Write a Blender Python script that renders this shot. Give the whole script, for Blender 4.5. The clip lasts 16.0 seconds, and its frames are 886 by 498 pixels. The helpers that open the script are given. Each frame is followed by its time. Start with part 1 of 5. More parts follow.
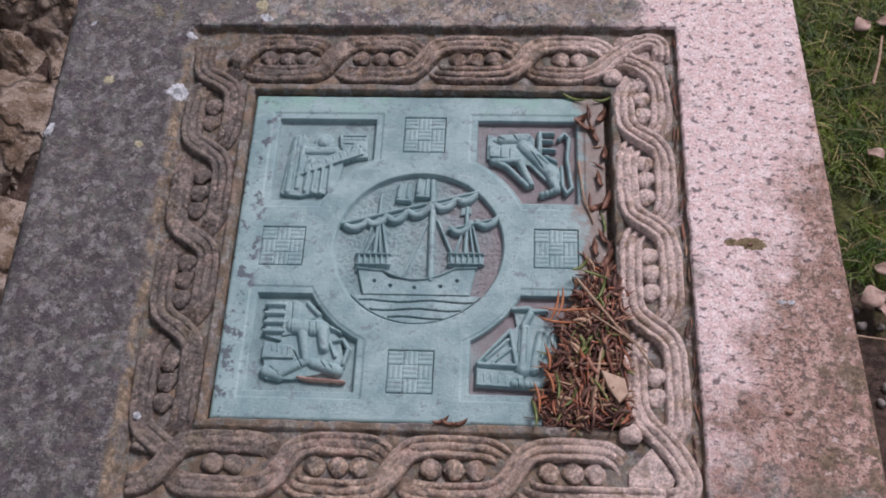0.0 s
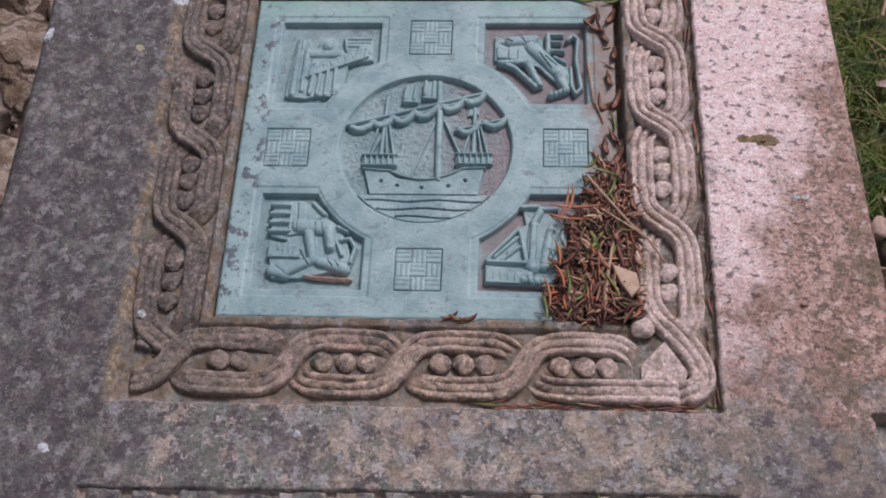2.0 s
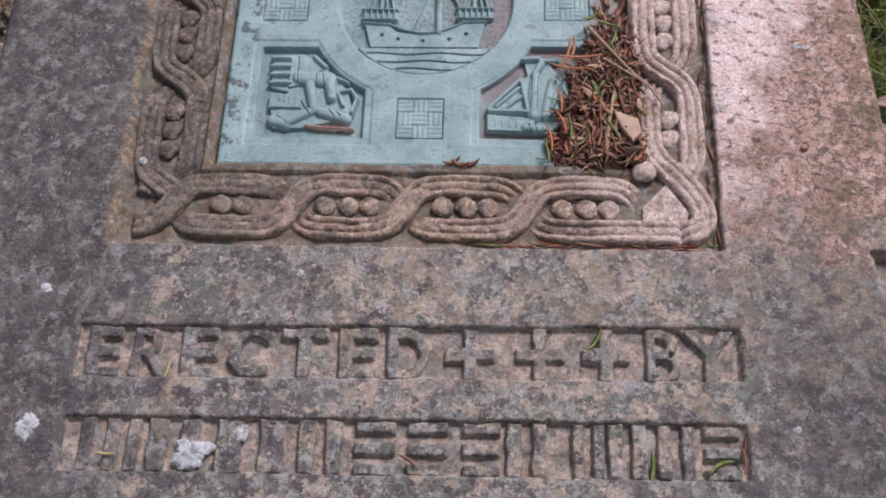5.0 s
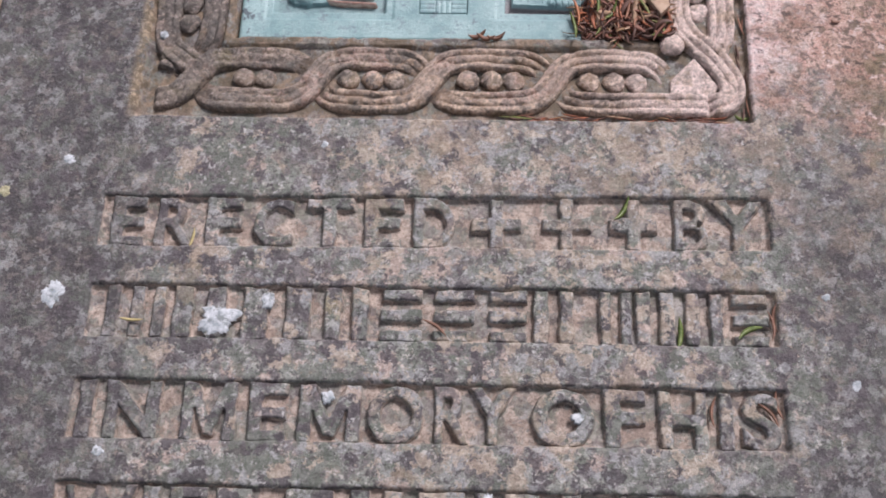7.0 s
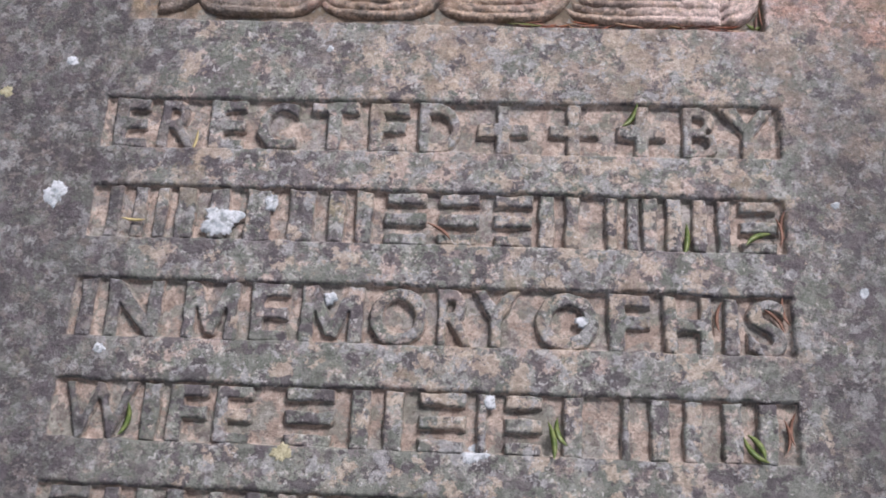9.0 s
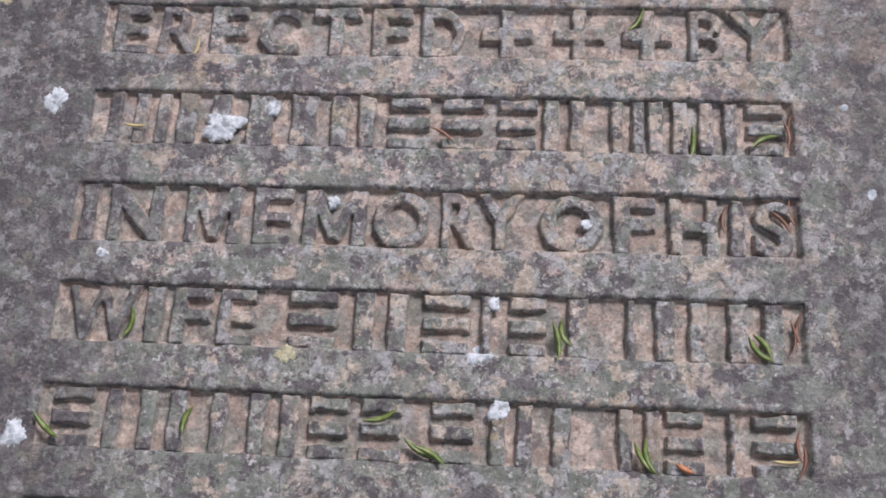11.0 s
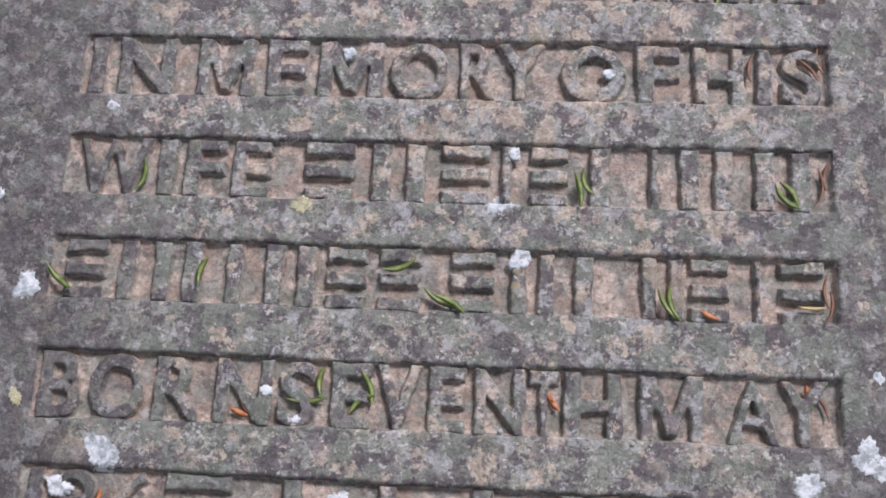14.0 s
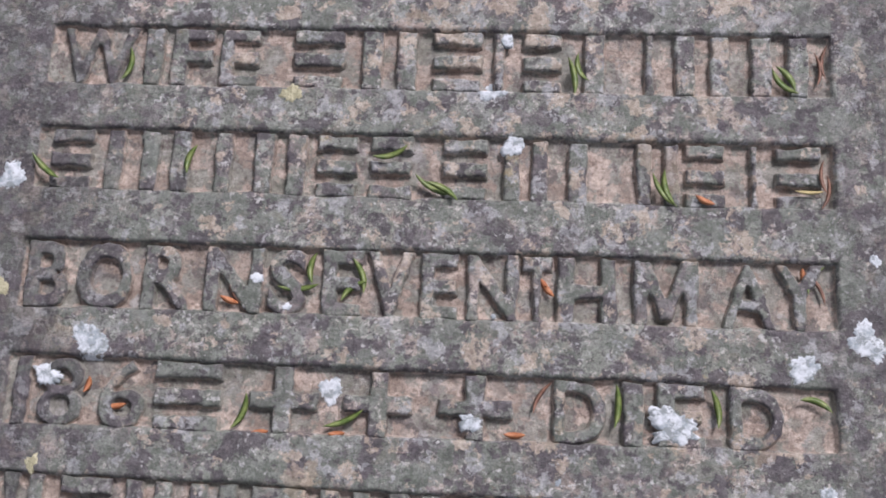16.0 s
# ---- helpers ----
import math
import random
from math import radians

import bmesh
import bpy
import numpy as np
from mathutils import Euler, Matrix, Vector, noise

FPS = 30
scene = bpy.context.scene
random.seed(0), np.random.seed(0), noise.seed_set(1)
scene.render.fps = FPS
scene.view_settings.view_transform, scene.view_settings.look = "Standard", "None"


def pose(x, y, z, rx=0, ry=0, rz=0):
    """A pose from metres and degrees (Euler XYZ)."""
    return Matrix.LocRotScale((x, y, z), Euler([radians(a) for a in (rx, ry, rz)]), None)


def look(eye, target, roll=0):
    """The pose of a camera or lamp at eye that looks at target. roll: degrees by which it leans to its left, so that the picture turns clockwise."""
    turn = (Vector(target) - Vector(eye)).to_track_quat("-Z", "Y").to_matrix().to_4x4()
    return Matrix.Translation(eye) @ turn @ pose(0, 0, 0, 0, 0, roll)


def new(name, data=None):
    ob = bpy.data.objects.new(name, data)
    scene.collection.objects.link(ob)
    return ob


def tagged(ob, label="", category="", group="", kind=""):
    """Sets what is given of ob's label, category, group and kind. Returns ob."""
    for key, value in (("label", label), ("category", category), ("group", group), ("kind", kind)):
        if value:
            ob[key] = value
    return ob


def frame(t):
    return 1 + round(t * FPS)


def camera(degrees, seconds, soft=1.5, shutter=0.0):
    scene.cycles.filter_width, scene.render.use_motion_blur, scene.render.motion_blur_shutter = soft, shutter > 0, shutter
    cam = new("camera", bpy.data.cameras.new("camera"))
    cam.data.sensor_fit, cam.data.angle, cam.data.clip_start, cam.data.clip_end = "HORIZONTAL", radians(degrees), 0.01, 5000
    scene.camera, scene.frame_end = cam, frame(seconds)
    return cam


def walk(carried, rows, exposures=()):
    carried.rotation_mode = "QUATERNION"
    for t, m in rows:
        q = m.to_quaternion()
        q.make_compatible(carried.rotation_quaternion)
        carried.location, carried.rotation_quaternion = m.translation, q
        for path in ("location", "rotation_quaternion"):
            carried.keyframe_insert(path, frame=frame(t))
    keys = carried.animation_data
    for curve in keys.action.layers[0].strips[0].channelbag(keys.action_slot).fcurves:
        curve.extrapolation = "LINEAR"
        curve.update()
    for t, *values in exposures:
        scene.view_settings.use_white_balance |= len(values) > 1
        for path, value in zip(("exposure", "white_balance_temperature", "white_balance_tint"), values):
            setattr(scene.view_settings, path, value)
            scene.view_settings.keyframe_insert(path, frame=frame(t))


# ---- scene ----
cam = camera(43.5, 16.0, soft=1.85)
PATH = [
    (0, (0.092, -0.268, 1.011), (-0.031, 0.682, -0.745), -5.5),
    (0.5, (0.086, -0.282, 0.998), (-0.036, 0.663, -0.76), -5.4),
    (1, (0.086, -0.299, 0.985), (-0.032, 0.643, -0.775), -5.6),
    (1.5, (0.086, -0.312, 0.976), (-0.031, 0.617, -0.791), -5.8),
    (2, (0.085, -0.331, 0.958), (-0.039, 0.584, -0.816), -6.1),
    (2.5, (0.079, -0.353, 0.941), (-0.032, 0.557, -0.837), -5.4),
    (3, (0.083, -0.366, 0.934), (-0.033, 0.528, -0.851), -5.9),
    (5.3, (0.063, -0.442, 0.906), (-0.021, 0.404, -0.904), -4.2),
    (5.5, (0.057, -0.446, 0.903), (-0.02, 0.386, -0.914), -3.9),
    (6, (0.05, -0.468, 0.893), (-0.028, 0.351, -0.93), -3.9),
    (6.5, (0.05, -0.483, 0.885), (-0.042, 0.318, -0.945), -4.7),
    (7, (0.051, -0.497, 0.876), (-0.049, 0.282, -0.963), -5.6),
    (7.5, (0.052, -0.504, 0.872), (-0.052, 0.252, -0.976), -5.6),
    (8, (0.054, -0.516, 0.864), (-0.048, 0.223, -0.992), -5.4),
    (10.3, (0.055, -0.568, 0.833), (-0.072, 0.112, -1.043), -7.9),
    (10.5, (0.058, -0.571, 0.831), (-0.065, 0.097, -1.05), -8.1),
    (11, (0.058, -0.583, 0.827), (-0.064, 0.072, -1.059), -8.0),
    (11.5, (0.065, -0.596, 0.824), (-0.06, 0.044, -1.067), -8.7),
    (12, (0.058, -0.603, 0.821), (-0.078, 0.017, -1.075), -9.2),
    (12.5, (0.036, -0.613, 0.819), (-0.087, 0.0, -1.081), -7.8),
    (13, (0.037, -0.624, 0.811), (-0.081, -0.02, -1.092), -8.2),
    (13.5, (0.042, -0.633, 0.799), (-0.078, -0.058, -1.113), -9.2),
    (14, (0.047, -0.647, 0.789), (-0.077, -0.087, -1.127), -10.0),
    (14.5, (0.047, -0.657, 0.78), (-0.068, -0.121, -1.144), -9.6),
    (15, (0.047, -0.669, 0.773), (-0.072, -0.152, -1.155), -10.7),
    (15.5, (0.048, -0.684, 0.77), (-0.065, -0.181, -1.162), -10.6),
    (16, (0.049, -0.698, 0.764), (-0.061, -0.2, -1.17), -10.2),
]
walk(cam, [(t, look(eye, target, roll)) for t, eye, target, roll in PATH],
     exposures=[(0, 0.0, 6460, 25), (1.5, 0.0, 6460, 25), (3, -0.02, 6480, 25), (5.5, 0.26, 6500, 22), (8, 0.54, 6420, 18), (11, 0.53, 6300, 18), (13, 0.58, 6280, 18), (16, 0.55, 6260, 18)])

# ---- light ----
world = bpy.data.worlds.new("overcast_sky")
scene.world = world
world.use_nodes = True
wt = world.node_tree
wt.nodes.clear()
sky = wt.nodes.new("ShaderNodeTexSky")
sky.sky_type = "NISHITA"
sky.sun_disc = False
sky.sun_elevation = radians(48)
sky.sun_rotation = radians(35)
sky.air_density, sky.dust_density, sky.ozone_density = 1.0, 3.0, 1.0
# an overcast sky scatters nearly white light
grey = wt.nodes.new("ShaderNodeHueSaturation")
grey.inputs["Saturation"].default_value = 0.30
bg = wt.nodes.new("ShaderNodeBackground")
bg.inputs["Strength"].default_value = 0.075
wo = wt.nodes.new("ShaderNodeOutputWorld")
wt.links.new(sky.outputs[0], grey.inputs["Color"])
wt.links.new(grey.outputs[0], bg.inputs["Color"])
wt.links.new(bg.outputs[0], wo.inputs["Surface"])
sun_data = bpy.data.lights.new("sun", "SUN")
sun_data.energy, sun_data.angle, sun_data.color = 2.3, radians(15), (1.0, 0.96, 0.94)
sun = new("sun", sun_data)
sun.matrix_world = look((1.3, 1.8, 2.6), (0, 0, 0))

# ---- materials ----


def material(name):
    m = bpy.data.materials.new(name)
    m.use_nodes = True
    nt = m.node_tree
    return m, nt, nt.nodes["Principled BSDF"]


def plug(nt, socket, value):
    if isinstance(value, bpy.types.NodeSocket):
        nt.links.new(value, socket)
    elif isinstance(value, tuple) and len(value) == 3 and socket.type == "RGBA":
        socket.default_value = (*value, 1)
    else:
        socket.default_value = value


def place(nt):
    return nt.nodes.new("ShaderNodeNewGeometry").outputs["Position"]


def noise_tex(nt, vec, scale, detail=4.0, rough=0.55, warp=0.0, color=False):
    n = nt.nodes.new("ShaderNodeTexNoise")
    plug(nt, n.inputs["Vector"], vec)
    n.inputs["Scale"].default_value, n.inputs["Detail"].default_value = scale, detail
    n.inputs["Roughness"].default_value, n.inputs["Distortion"].default_value = rough, warp
    return n.outputs["Color" if color else "Fac"]


def cells(nt, vec, scale, feature="F1", out="Distance", random=1.0):
    n = nt.nodes.new("ShaderNodeTexVoronoi")
    n.feature = feature
    plug(nt, n.inputs["Vector"], vec)
    n.inputs["Scale"].default_value, n.inputs["Randomness"].default_value = scale, random
    return n.outputs[out]


def calc(nt, op, a, b=0.0, c=0.0):
    n = nt.nodes.new("ShaderNodeMath")
    n.operation = op
    plug(nt, n.inputs[0], a), plug(nt, n.inputs[1], b), plug(nt, n.inputs[2], c)
    return n.outputs[0]


def step(nt, v, lo, hi, a=0.0, b=1.0):
    n = nt.nodes.new("ShaderNodeMapRange")
    n.interpolation_type = "SMOOTHSTEP"
    for s, x in zip(n.inputs, (v, lo, hi, a, b)):
        plug(nt, s, x)
    return n.outputs[0]


def mix(nt, fac, a, b, blend="MIX"):
    n = nt.nodes.new("ShaderNodeMix")
    n.data_type, n.blend_type = "RGBA", blend
    plug(nt, n.inputs[0], fac), plug(nt, n.inputs[6], a), plug(nt, n.inputs[7], b)
    return n.outputs[2]


def split(nt, vec):
    n = nt.nodes.new("ShaderNodeSeparateXYZ")
    plug(nt, n.inputs[0], vec)
    return n.outputs[0], n.outputs[1], n.outputs[2]


def shifted(nt, vec, amount, scale):
    """vec pushed about by noise, so that patches get ragged outlines."""
    n = noise_tex(nt, vec, scale, 3.0, 0.6, 0.0, True)
    sub = nt.nodes.new("ShaderNodeVectorMath")
    sub.operation = "MULTIPLY_ADD"
    plug(nt, sub.inputs[0], n)
    sub.inputs[1].default_value = (amount,) * 3
    plug(nt, sub.inputs[2], vec)
    return sub.outputs[0]


def bump(nt, height, strength, distance, normal=None):
    n = nt.nodes.new("ShaderNodeBump")
    n.inputs["Strength"].default_value, n.inputs["Distance"].default_value = strength, distance
    plug(nt, n.inputs["Height"], height)
    if normal is not None:
        plug(nt, n.inputs["Normal"], normal)
    return n.outputs[0]


def moved(nt, vec, k):
    n = nt.nodes.new("ShaderNodeVectorMath")
    n.operation = "ADD"
    plug(nt, n.inputs[0], vec)
    n.inputs[1].default_value = (k * 1.7, k * -2.3, k * 0.9)
    return n.outputs[0]


def granite():
    """Pink granite, bare and speckled at one side, under crusts of grey-green and violet-grey lichen elsewhere."""
    m, nt, out = material("lichened_pink_granite")
    p = place(nt)
    x, y, z = split(nt, p)
    q = shifted(nt, p, 0.006, 160)
    q2 = shifted(nt, p, 0.02, 40)

    def patch(seed, scale, at, soft=0.03, detail=7, rough=0.68):
        return step(nt, noise_tex(nt, moved(nt, q, seed), scale, detail, rough), at, at + soft)

    # the stone itself
    stone = mix(nt, patch(1, 120, 0.45, 0.12, 4), (0.73, 0.545, 0.535), (0.83, 0.705, 0.70))
    stone = mix(nt, calc(nt, "MULTIPLY", patch(2, 300, 0.54, 0.06, 3), 0.6), stone, (0.86, 0.79, 0.80))
    wide = nt.nodes.new("ShaderNodeMapping")
    plug(nt, wide.inputs[0], moved(nt, q, 3))
    wide.inputs["Scale"].default_value = (0.75, 1.15, 1.0)
    wide.inputs["Rotation"].default_value = (0, 0, 0.4)
    flake = step(nt, noise_tex(nt, wide.outputs[0], 128, 4, 0.6), 0.580, 0.608)
    stone = mix(nt, calc(nt, "MULTIPLY", flake, 0.9), stone, (0.15, 0.115, 0.125))
    stone = mix(nt, calc(nt, "MULTIPLY", patch(4, 420, 0.60, 0.04, 3), 0.7), stone, (0.22, 0.17, 0.17))
    stone = mix(nt, calc(nt, "MULTIPLY", patch(5, 55, 0.64, 0.03), 0.7), stone, (0.25, 0.19, 0.15))
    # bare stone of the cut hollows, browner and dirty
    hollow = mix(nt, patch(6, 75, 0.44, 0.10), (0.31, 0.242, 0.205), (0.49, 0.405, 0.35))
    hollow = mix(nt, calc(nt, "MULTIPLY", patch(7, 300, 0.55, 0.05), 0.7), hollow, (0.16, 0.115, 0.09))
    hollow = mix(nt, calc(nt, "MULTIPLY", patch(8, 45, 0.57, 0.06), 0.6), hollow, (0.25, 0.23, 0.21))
    # crusts of several colours at several sizes
    crust = mix(nt, patch(9, 36, 0.50, 0.04), (0.158, 0.176, 0.152), (0.235, 0.245, 0.235))
    crust = mix(nt, calc(nt, "MULTIPLY", patch(10, 24, 0.53), 0.85), crust, (0.128, 0.108, 0.120))
    crust = mix(nt, calc(nt, "MULTIPLY", patch(11, 52, 0.55), 0.8), crust, (0.335, 0.335, 0.345))
    crust = mix(nt, calc(nt, "MULTIPLY", patch(12, 34, 0.56), 0.8), crust, (0.085, 0.098, 0.080))
    crust = mix(nt, calc(nt, "MULTIPLY", patch(13, 230, 0.55, 0.10, 4), 0.5), crust, (0.38, 0.37, 0.365))
    crust = mix(nt, calc(nt, "MULTIPLY", patch(14, 150, 0.575, 0.07, 5), 0.65), crust, (0.075, 0.07, 0.068))
    # colonies side by side, each of its own shade
    for spread, scale, seed, amount in ((0.006, 62, 61, 0.88), (0.004, 135, 63, 0.55)):
        at = moved(nt, shifted(nt, shifted(nt, p, spread, 85), 0.0022, 330), seed)
        own = split(nt, cells(nt, at, scale, "F1", "Color"))[0]
        ramp = nt.nodes.new("ShaderNodeValToRGB")
        plug(nt, ramp.inputs[0], own)
        ramp.color_ramp.interpolation = "CONSTANT"
        e = ramp.color_ramp.elements
        e[0].color = (0.150, 0.172, 0.140, 1)
        e.remove(e[1])
        for where, c in ((0.24, (0.225, 0.240, 0.222)), (0.44, (0.115, 0.096, 0.108)), (0.56, (0.330, 0.335, 0.340)), (0.68, (0.090, 0.106, 0.082)),
                         (0.78, (0.290, 0.240, 0.205)), (0.86, (0.185, 0.172, 0.180)), (0.94, (0.440, 0.435, 0.425))):
            e.new(where).color = (*c, 1)
        crust = mix(nt, calc(nt, "MULTIPLY", patch(seed + 1, 50, 0.40, 0.16), amount), crust, ramp.outputs[0])
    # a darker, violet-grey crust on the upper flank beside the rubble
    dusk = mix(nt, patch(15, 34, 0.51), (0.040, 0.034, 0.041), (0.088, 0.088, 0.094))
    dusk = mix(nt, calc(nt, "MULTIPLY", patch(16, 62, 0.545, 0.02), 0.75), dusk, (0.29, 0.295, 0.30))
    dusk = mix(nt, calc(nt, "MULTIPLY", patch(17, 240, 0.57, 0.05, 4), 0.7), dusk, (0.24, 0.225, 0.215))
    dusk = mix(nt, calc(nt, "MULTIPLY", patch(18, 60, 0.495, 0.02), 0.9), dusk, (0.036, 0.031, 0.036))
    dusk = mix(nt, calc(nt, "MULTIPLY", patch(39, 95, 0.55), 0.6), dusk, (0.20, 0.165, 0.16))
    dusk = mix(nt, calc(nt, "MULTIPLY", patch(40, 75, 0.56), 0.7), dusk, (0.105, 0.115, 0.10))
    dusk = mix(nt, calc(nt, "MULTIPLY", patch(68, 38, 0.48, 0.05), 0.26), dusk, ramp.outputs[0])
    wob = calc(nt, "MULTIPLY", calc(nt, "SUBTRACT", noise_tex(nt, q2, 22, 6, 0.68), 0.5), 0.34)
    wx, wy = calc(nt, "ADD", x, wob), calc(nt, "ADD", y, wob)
    # where stone shows through the crust
    show = calc(nt, "MULTIPLY", patch(19, 44, 0.54, 0.05), 0.85)
    show = calc(nt, "MULTIPLY", calc(nt, "MULTIPLY", show, step(nt, wx, -0.34, -0.20, 0.25, 1.0)), step(nt, wx, 0.22, 0.36, 1.0, 0.35))
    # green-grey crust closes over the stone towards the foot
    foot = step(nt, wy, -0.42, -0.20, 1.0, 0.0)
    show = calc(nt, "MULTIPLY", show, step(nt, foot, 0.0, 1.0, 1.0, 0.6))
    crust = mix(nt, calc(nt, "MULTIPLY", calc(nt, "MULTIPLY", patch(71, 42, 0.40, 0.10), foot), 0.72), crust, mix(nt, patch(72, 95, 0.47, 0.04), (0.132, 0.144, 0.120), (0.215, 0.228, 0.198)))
    crust = mix(nt, calc(nt, "MULTIPLY", patch(73, 88, 0.575, 0.015), 0.8), crust, (0.30, 0.315, 0.285))
    crust = mix(nt, calc(nt, "MULTIPLY", patch(74, 66, 0.565, 0.015), 0.85), crust, (0.064, 0.056, 0.064))
    crust = mix(nt, calc(nt, "MULTIPLY", patch(75, 260, 0.60, 0.02, 4), 0.8), crust, (0.052, 0.050, 0.048))
    beige = mix(nt, patch(20, 120, 0.48, 0.1), (0.40, 0.31, 0.27), (0.57, 0.465, 0.415))
    beige = mix(nt, calc(nt, "MULTIPLY", patch(21, 200, 0.54, 0.10), 0.55), beige, (0.24, 0.20, 0.175))
    cover = mix(nt, show, crust, beige)
    cover = mix(nt, calc(nt, "MULTIPLY", patch(22, 17, 0.62, 0.06), 0.5), cover, (0.36, 0.28, 0.15))
    cover = mix(nt, calc(nt, "MULTIPLY", patch(65, 210, 0.585, 0.03, 4), 0.6), cover, (0.56, 0.52, 0.49))
    cover = mix(nt, calc(nt, "MULTIPLY", patch(66, 26, 0.535, 0.03), 0.7), cover, mix(nt, patch(67, 120, 0.48, 0.08), (0.080, 0.066, 0.076), (0.165, 0.145, 0.155)))
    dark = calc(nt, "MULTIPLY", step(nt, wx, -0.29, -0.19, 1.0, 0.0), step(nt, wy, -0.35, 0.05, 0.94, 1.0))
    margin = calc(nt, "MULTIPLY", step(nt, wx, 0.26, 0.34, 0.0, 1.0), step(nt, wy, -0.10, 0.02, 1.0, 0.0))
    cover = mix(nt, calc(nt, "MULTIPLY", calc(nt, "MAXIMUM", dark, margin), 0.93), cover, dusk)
    cover = mix(nt, calc(nt, "MULTIPLY", patch(43, 15, 0.57, 0.05), 0.5), cover, mix(nt, patch(45, 110, 0.48, 0.1), (0.062, 0.058, 0.062), (0.14, 0.135, 0.135)))
    cover = mix(nt, calc(nt, "MULTIPLY", calc(nt, "MULTIPLY", patch(44, 40, 0.53, 0.06), 0.35), step(nt, y, 0.560, 0.595)), cover, (0.32, 0.27, 0.13))
    band = calc(nt, "MULTIPLY", step(nt, wy, -0.17, -0.05), step(nt, wx, -0.22, 0.02))
    rust = mix(nt, patch(41, 130, 0.42, 0.2), (0.18, 0.145, 0.118), (0.33, 0.268, 0.222))
    cover = mix(nt, calc(nt, "MULTIPLY", calc(nt, "MULTIPLY", band, 0.75), patch(42, 30, 0.42, 0.16)), cover, rust)
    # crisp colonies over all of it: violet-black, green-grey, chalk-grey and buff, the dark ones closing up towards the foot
    # their closing up also paints in the dimmer light at the foot
    dense_dim = step(nt, wy, -0.60, 0.02, 1.0, 0.0)
    sides = calc(nt, "MAXIMUM", dark, margin)

    middle = calc(nt, "MULTIPLY", step(nt, calc(nt, "ABSOLUTE", calc(nt, "SUBTRACT", wx, 0.08)), 0.08, 0.25, 1.0, 0.0), step(nt, wy, -0.75, -0.30, 0.55, 1.0))

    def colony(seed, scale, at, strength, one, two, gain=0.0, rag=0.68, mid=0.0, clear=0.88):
        n = calc(nt, "ADD", noise_tex(nt, moved(nt, q, seed), scale, 6, rag), calc(nt, "MULTIPLY", dense_dim, gain))
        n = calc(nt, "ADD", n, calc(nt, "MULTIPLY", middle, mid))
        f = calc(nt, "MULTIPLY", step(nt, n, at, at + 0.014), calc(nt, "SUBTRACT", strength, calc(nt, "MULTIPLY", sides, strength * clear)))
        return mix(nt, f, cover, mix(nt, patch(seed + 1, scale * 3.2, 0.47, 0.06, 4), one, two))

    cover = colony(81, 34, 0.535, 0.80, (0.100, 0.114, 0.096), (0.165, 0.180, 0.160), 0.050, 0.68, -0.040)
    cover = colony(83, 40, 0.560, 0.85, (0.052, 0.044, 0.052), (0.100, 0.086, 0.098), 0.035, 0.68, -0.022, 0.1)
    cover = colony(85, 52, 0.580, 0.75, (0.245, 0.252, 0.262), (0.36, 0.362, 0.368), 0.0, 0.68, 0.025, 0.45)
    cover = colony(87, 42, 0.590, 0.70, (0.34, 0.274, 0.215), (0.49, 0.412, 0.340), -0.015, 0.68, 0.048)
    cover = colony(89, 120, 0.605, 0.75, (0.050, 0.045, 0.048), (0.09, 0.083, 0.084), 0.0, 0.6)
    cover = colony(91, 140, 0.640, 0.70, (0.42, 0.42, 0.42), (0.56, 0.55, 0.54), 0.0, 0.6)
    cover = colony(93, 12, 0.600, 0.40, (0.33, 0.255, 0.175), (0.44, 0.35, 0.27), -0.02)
    edge_x = calc(nt, "ABSOLUTE", calc(nt, "ADD", calc(nt, "ADD", x, 0.285), calc(nt, "MULTIPLY", wob, 0.05)))
    tan = calc(nt, "MULTIPLY", step(nt, edge_x, 0.002, 0.011, 1.0, 0.0), calc(nt, "MULTIPLY", step(nt, y, -0.01, 0.02), step(nt, y, 0.52, 0.58, 1.0, 0.0)))
    cover = mix(nt, calc(nt, "MULTIPLY", tan, patch(76, 38, 0.40, 0.14)), cover, mix(nt, patch(77, 150, 0.48, 0.08), (0.17, 0.13, 0.085), (0.34, 0.265, 0.185)))
    # the clean flank, browner and mossy towards its outer and lower edge
    fx, fy = step(nt, wx, 0.20, 0.28), step(nt, wy, -0.04, 0.06)
    flank = calc(nt, "MULTIPLY", fx, fy)
    moss = calc(nt, "ADD", calc(nt, "ADD", x, calc(nt, "MULTIPLY", y, -0.34)), calc(nt, "MULTIPLY", wob, 0.7))
    bare = step(nt, moss, 0.224, 0.300, 1.0, 0.0)
    # a brown film over the pink stone, with dark flecks
    film = mix(nt, patch(23, 26, 0.40, 0.20), (0.70, 0.58, 0.50), (0.42, 0.325, 0.255))
    side = mix(nt, 1.0, stone, film, "MULTIPLY")
    side = mix(nt, calc(nt, "MULTIPLY", patch(24, 190, 0.525, 0.03, 5), 0.8), side, (0.115, 0.082, 0.068))
    side = mix(nt, calc(nt, "MULTIPLY", patch(25, 75, 0.57, 0.02), 0.75), side, (0.16, 0.118, 0.088))
    side = mix(nt, calc(nt, "MULTIPLY", patch(95, 110, 0.59, 0.03), 0.7), side, (0.68, 0.55, 0.52))
    side = mix(nt, calc(nt, "MULTIPLY", patch(97, 26, 0.50, 0.06), calc(nt, "MULTIPLY", step(nt, moss, 0.31, 0.40), 0.8)), side, mix(nt, patch(98, 170, 0.48, 0.06), (0.085, 0.066, 0.032), (0.19, 0.145, 0.085)))
    cover = mix(nt, flank, cover, mix(nt, bare, side, stone))
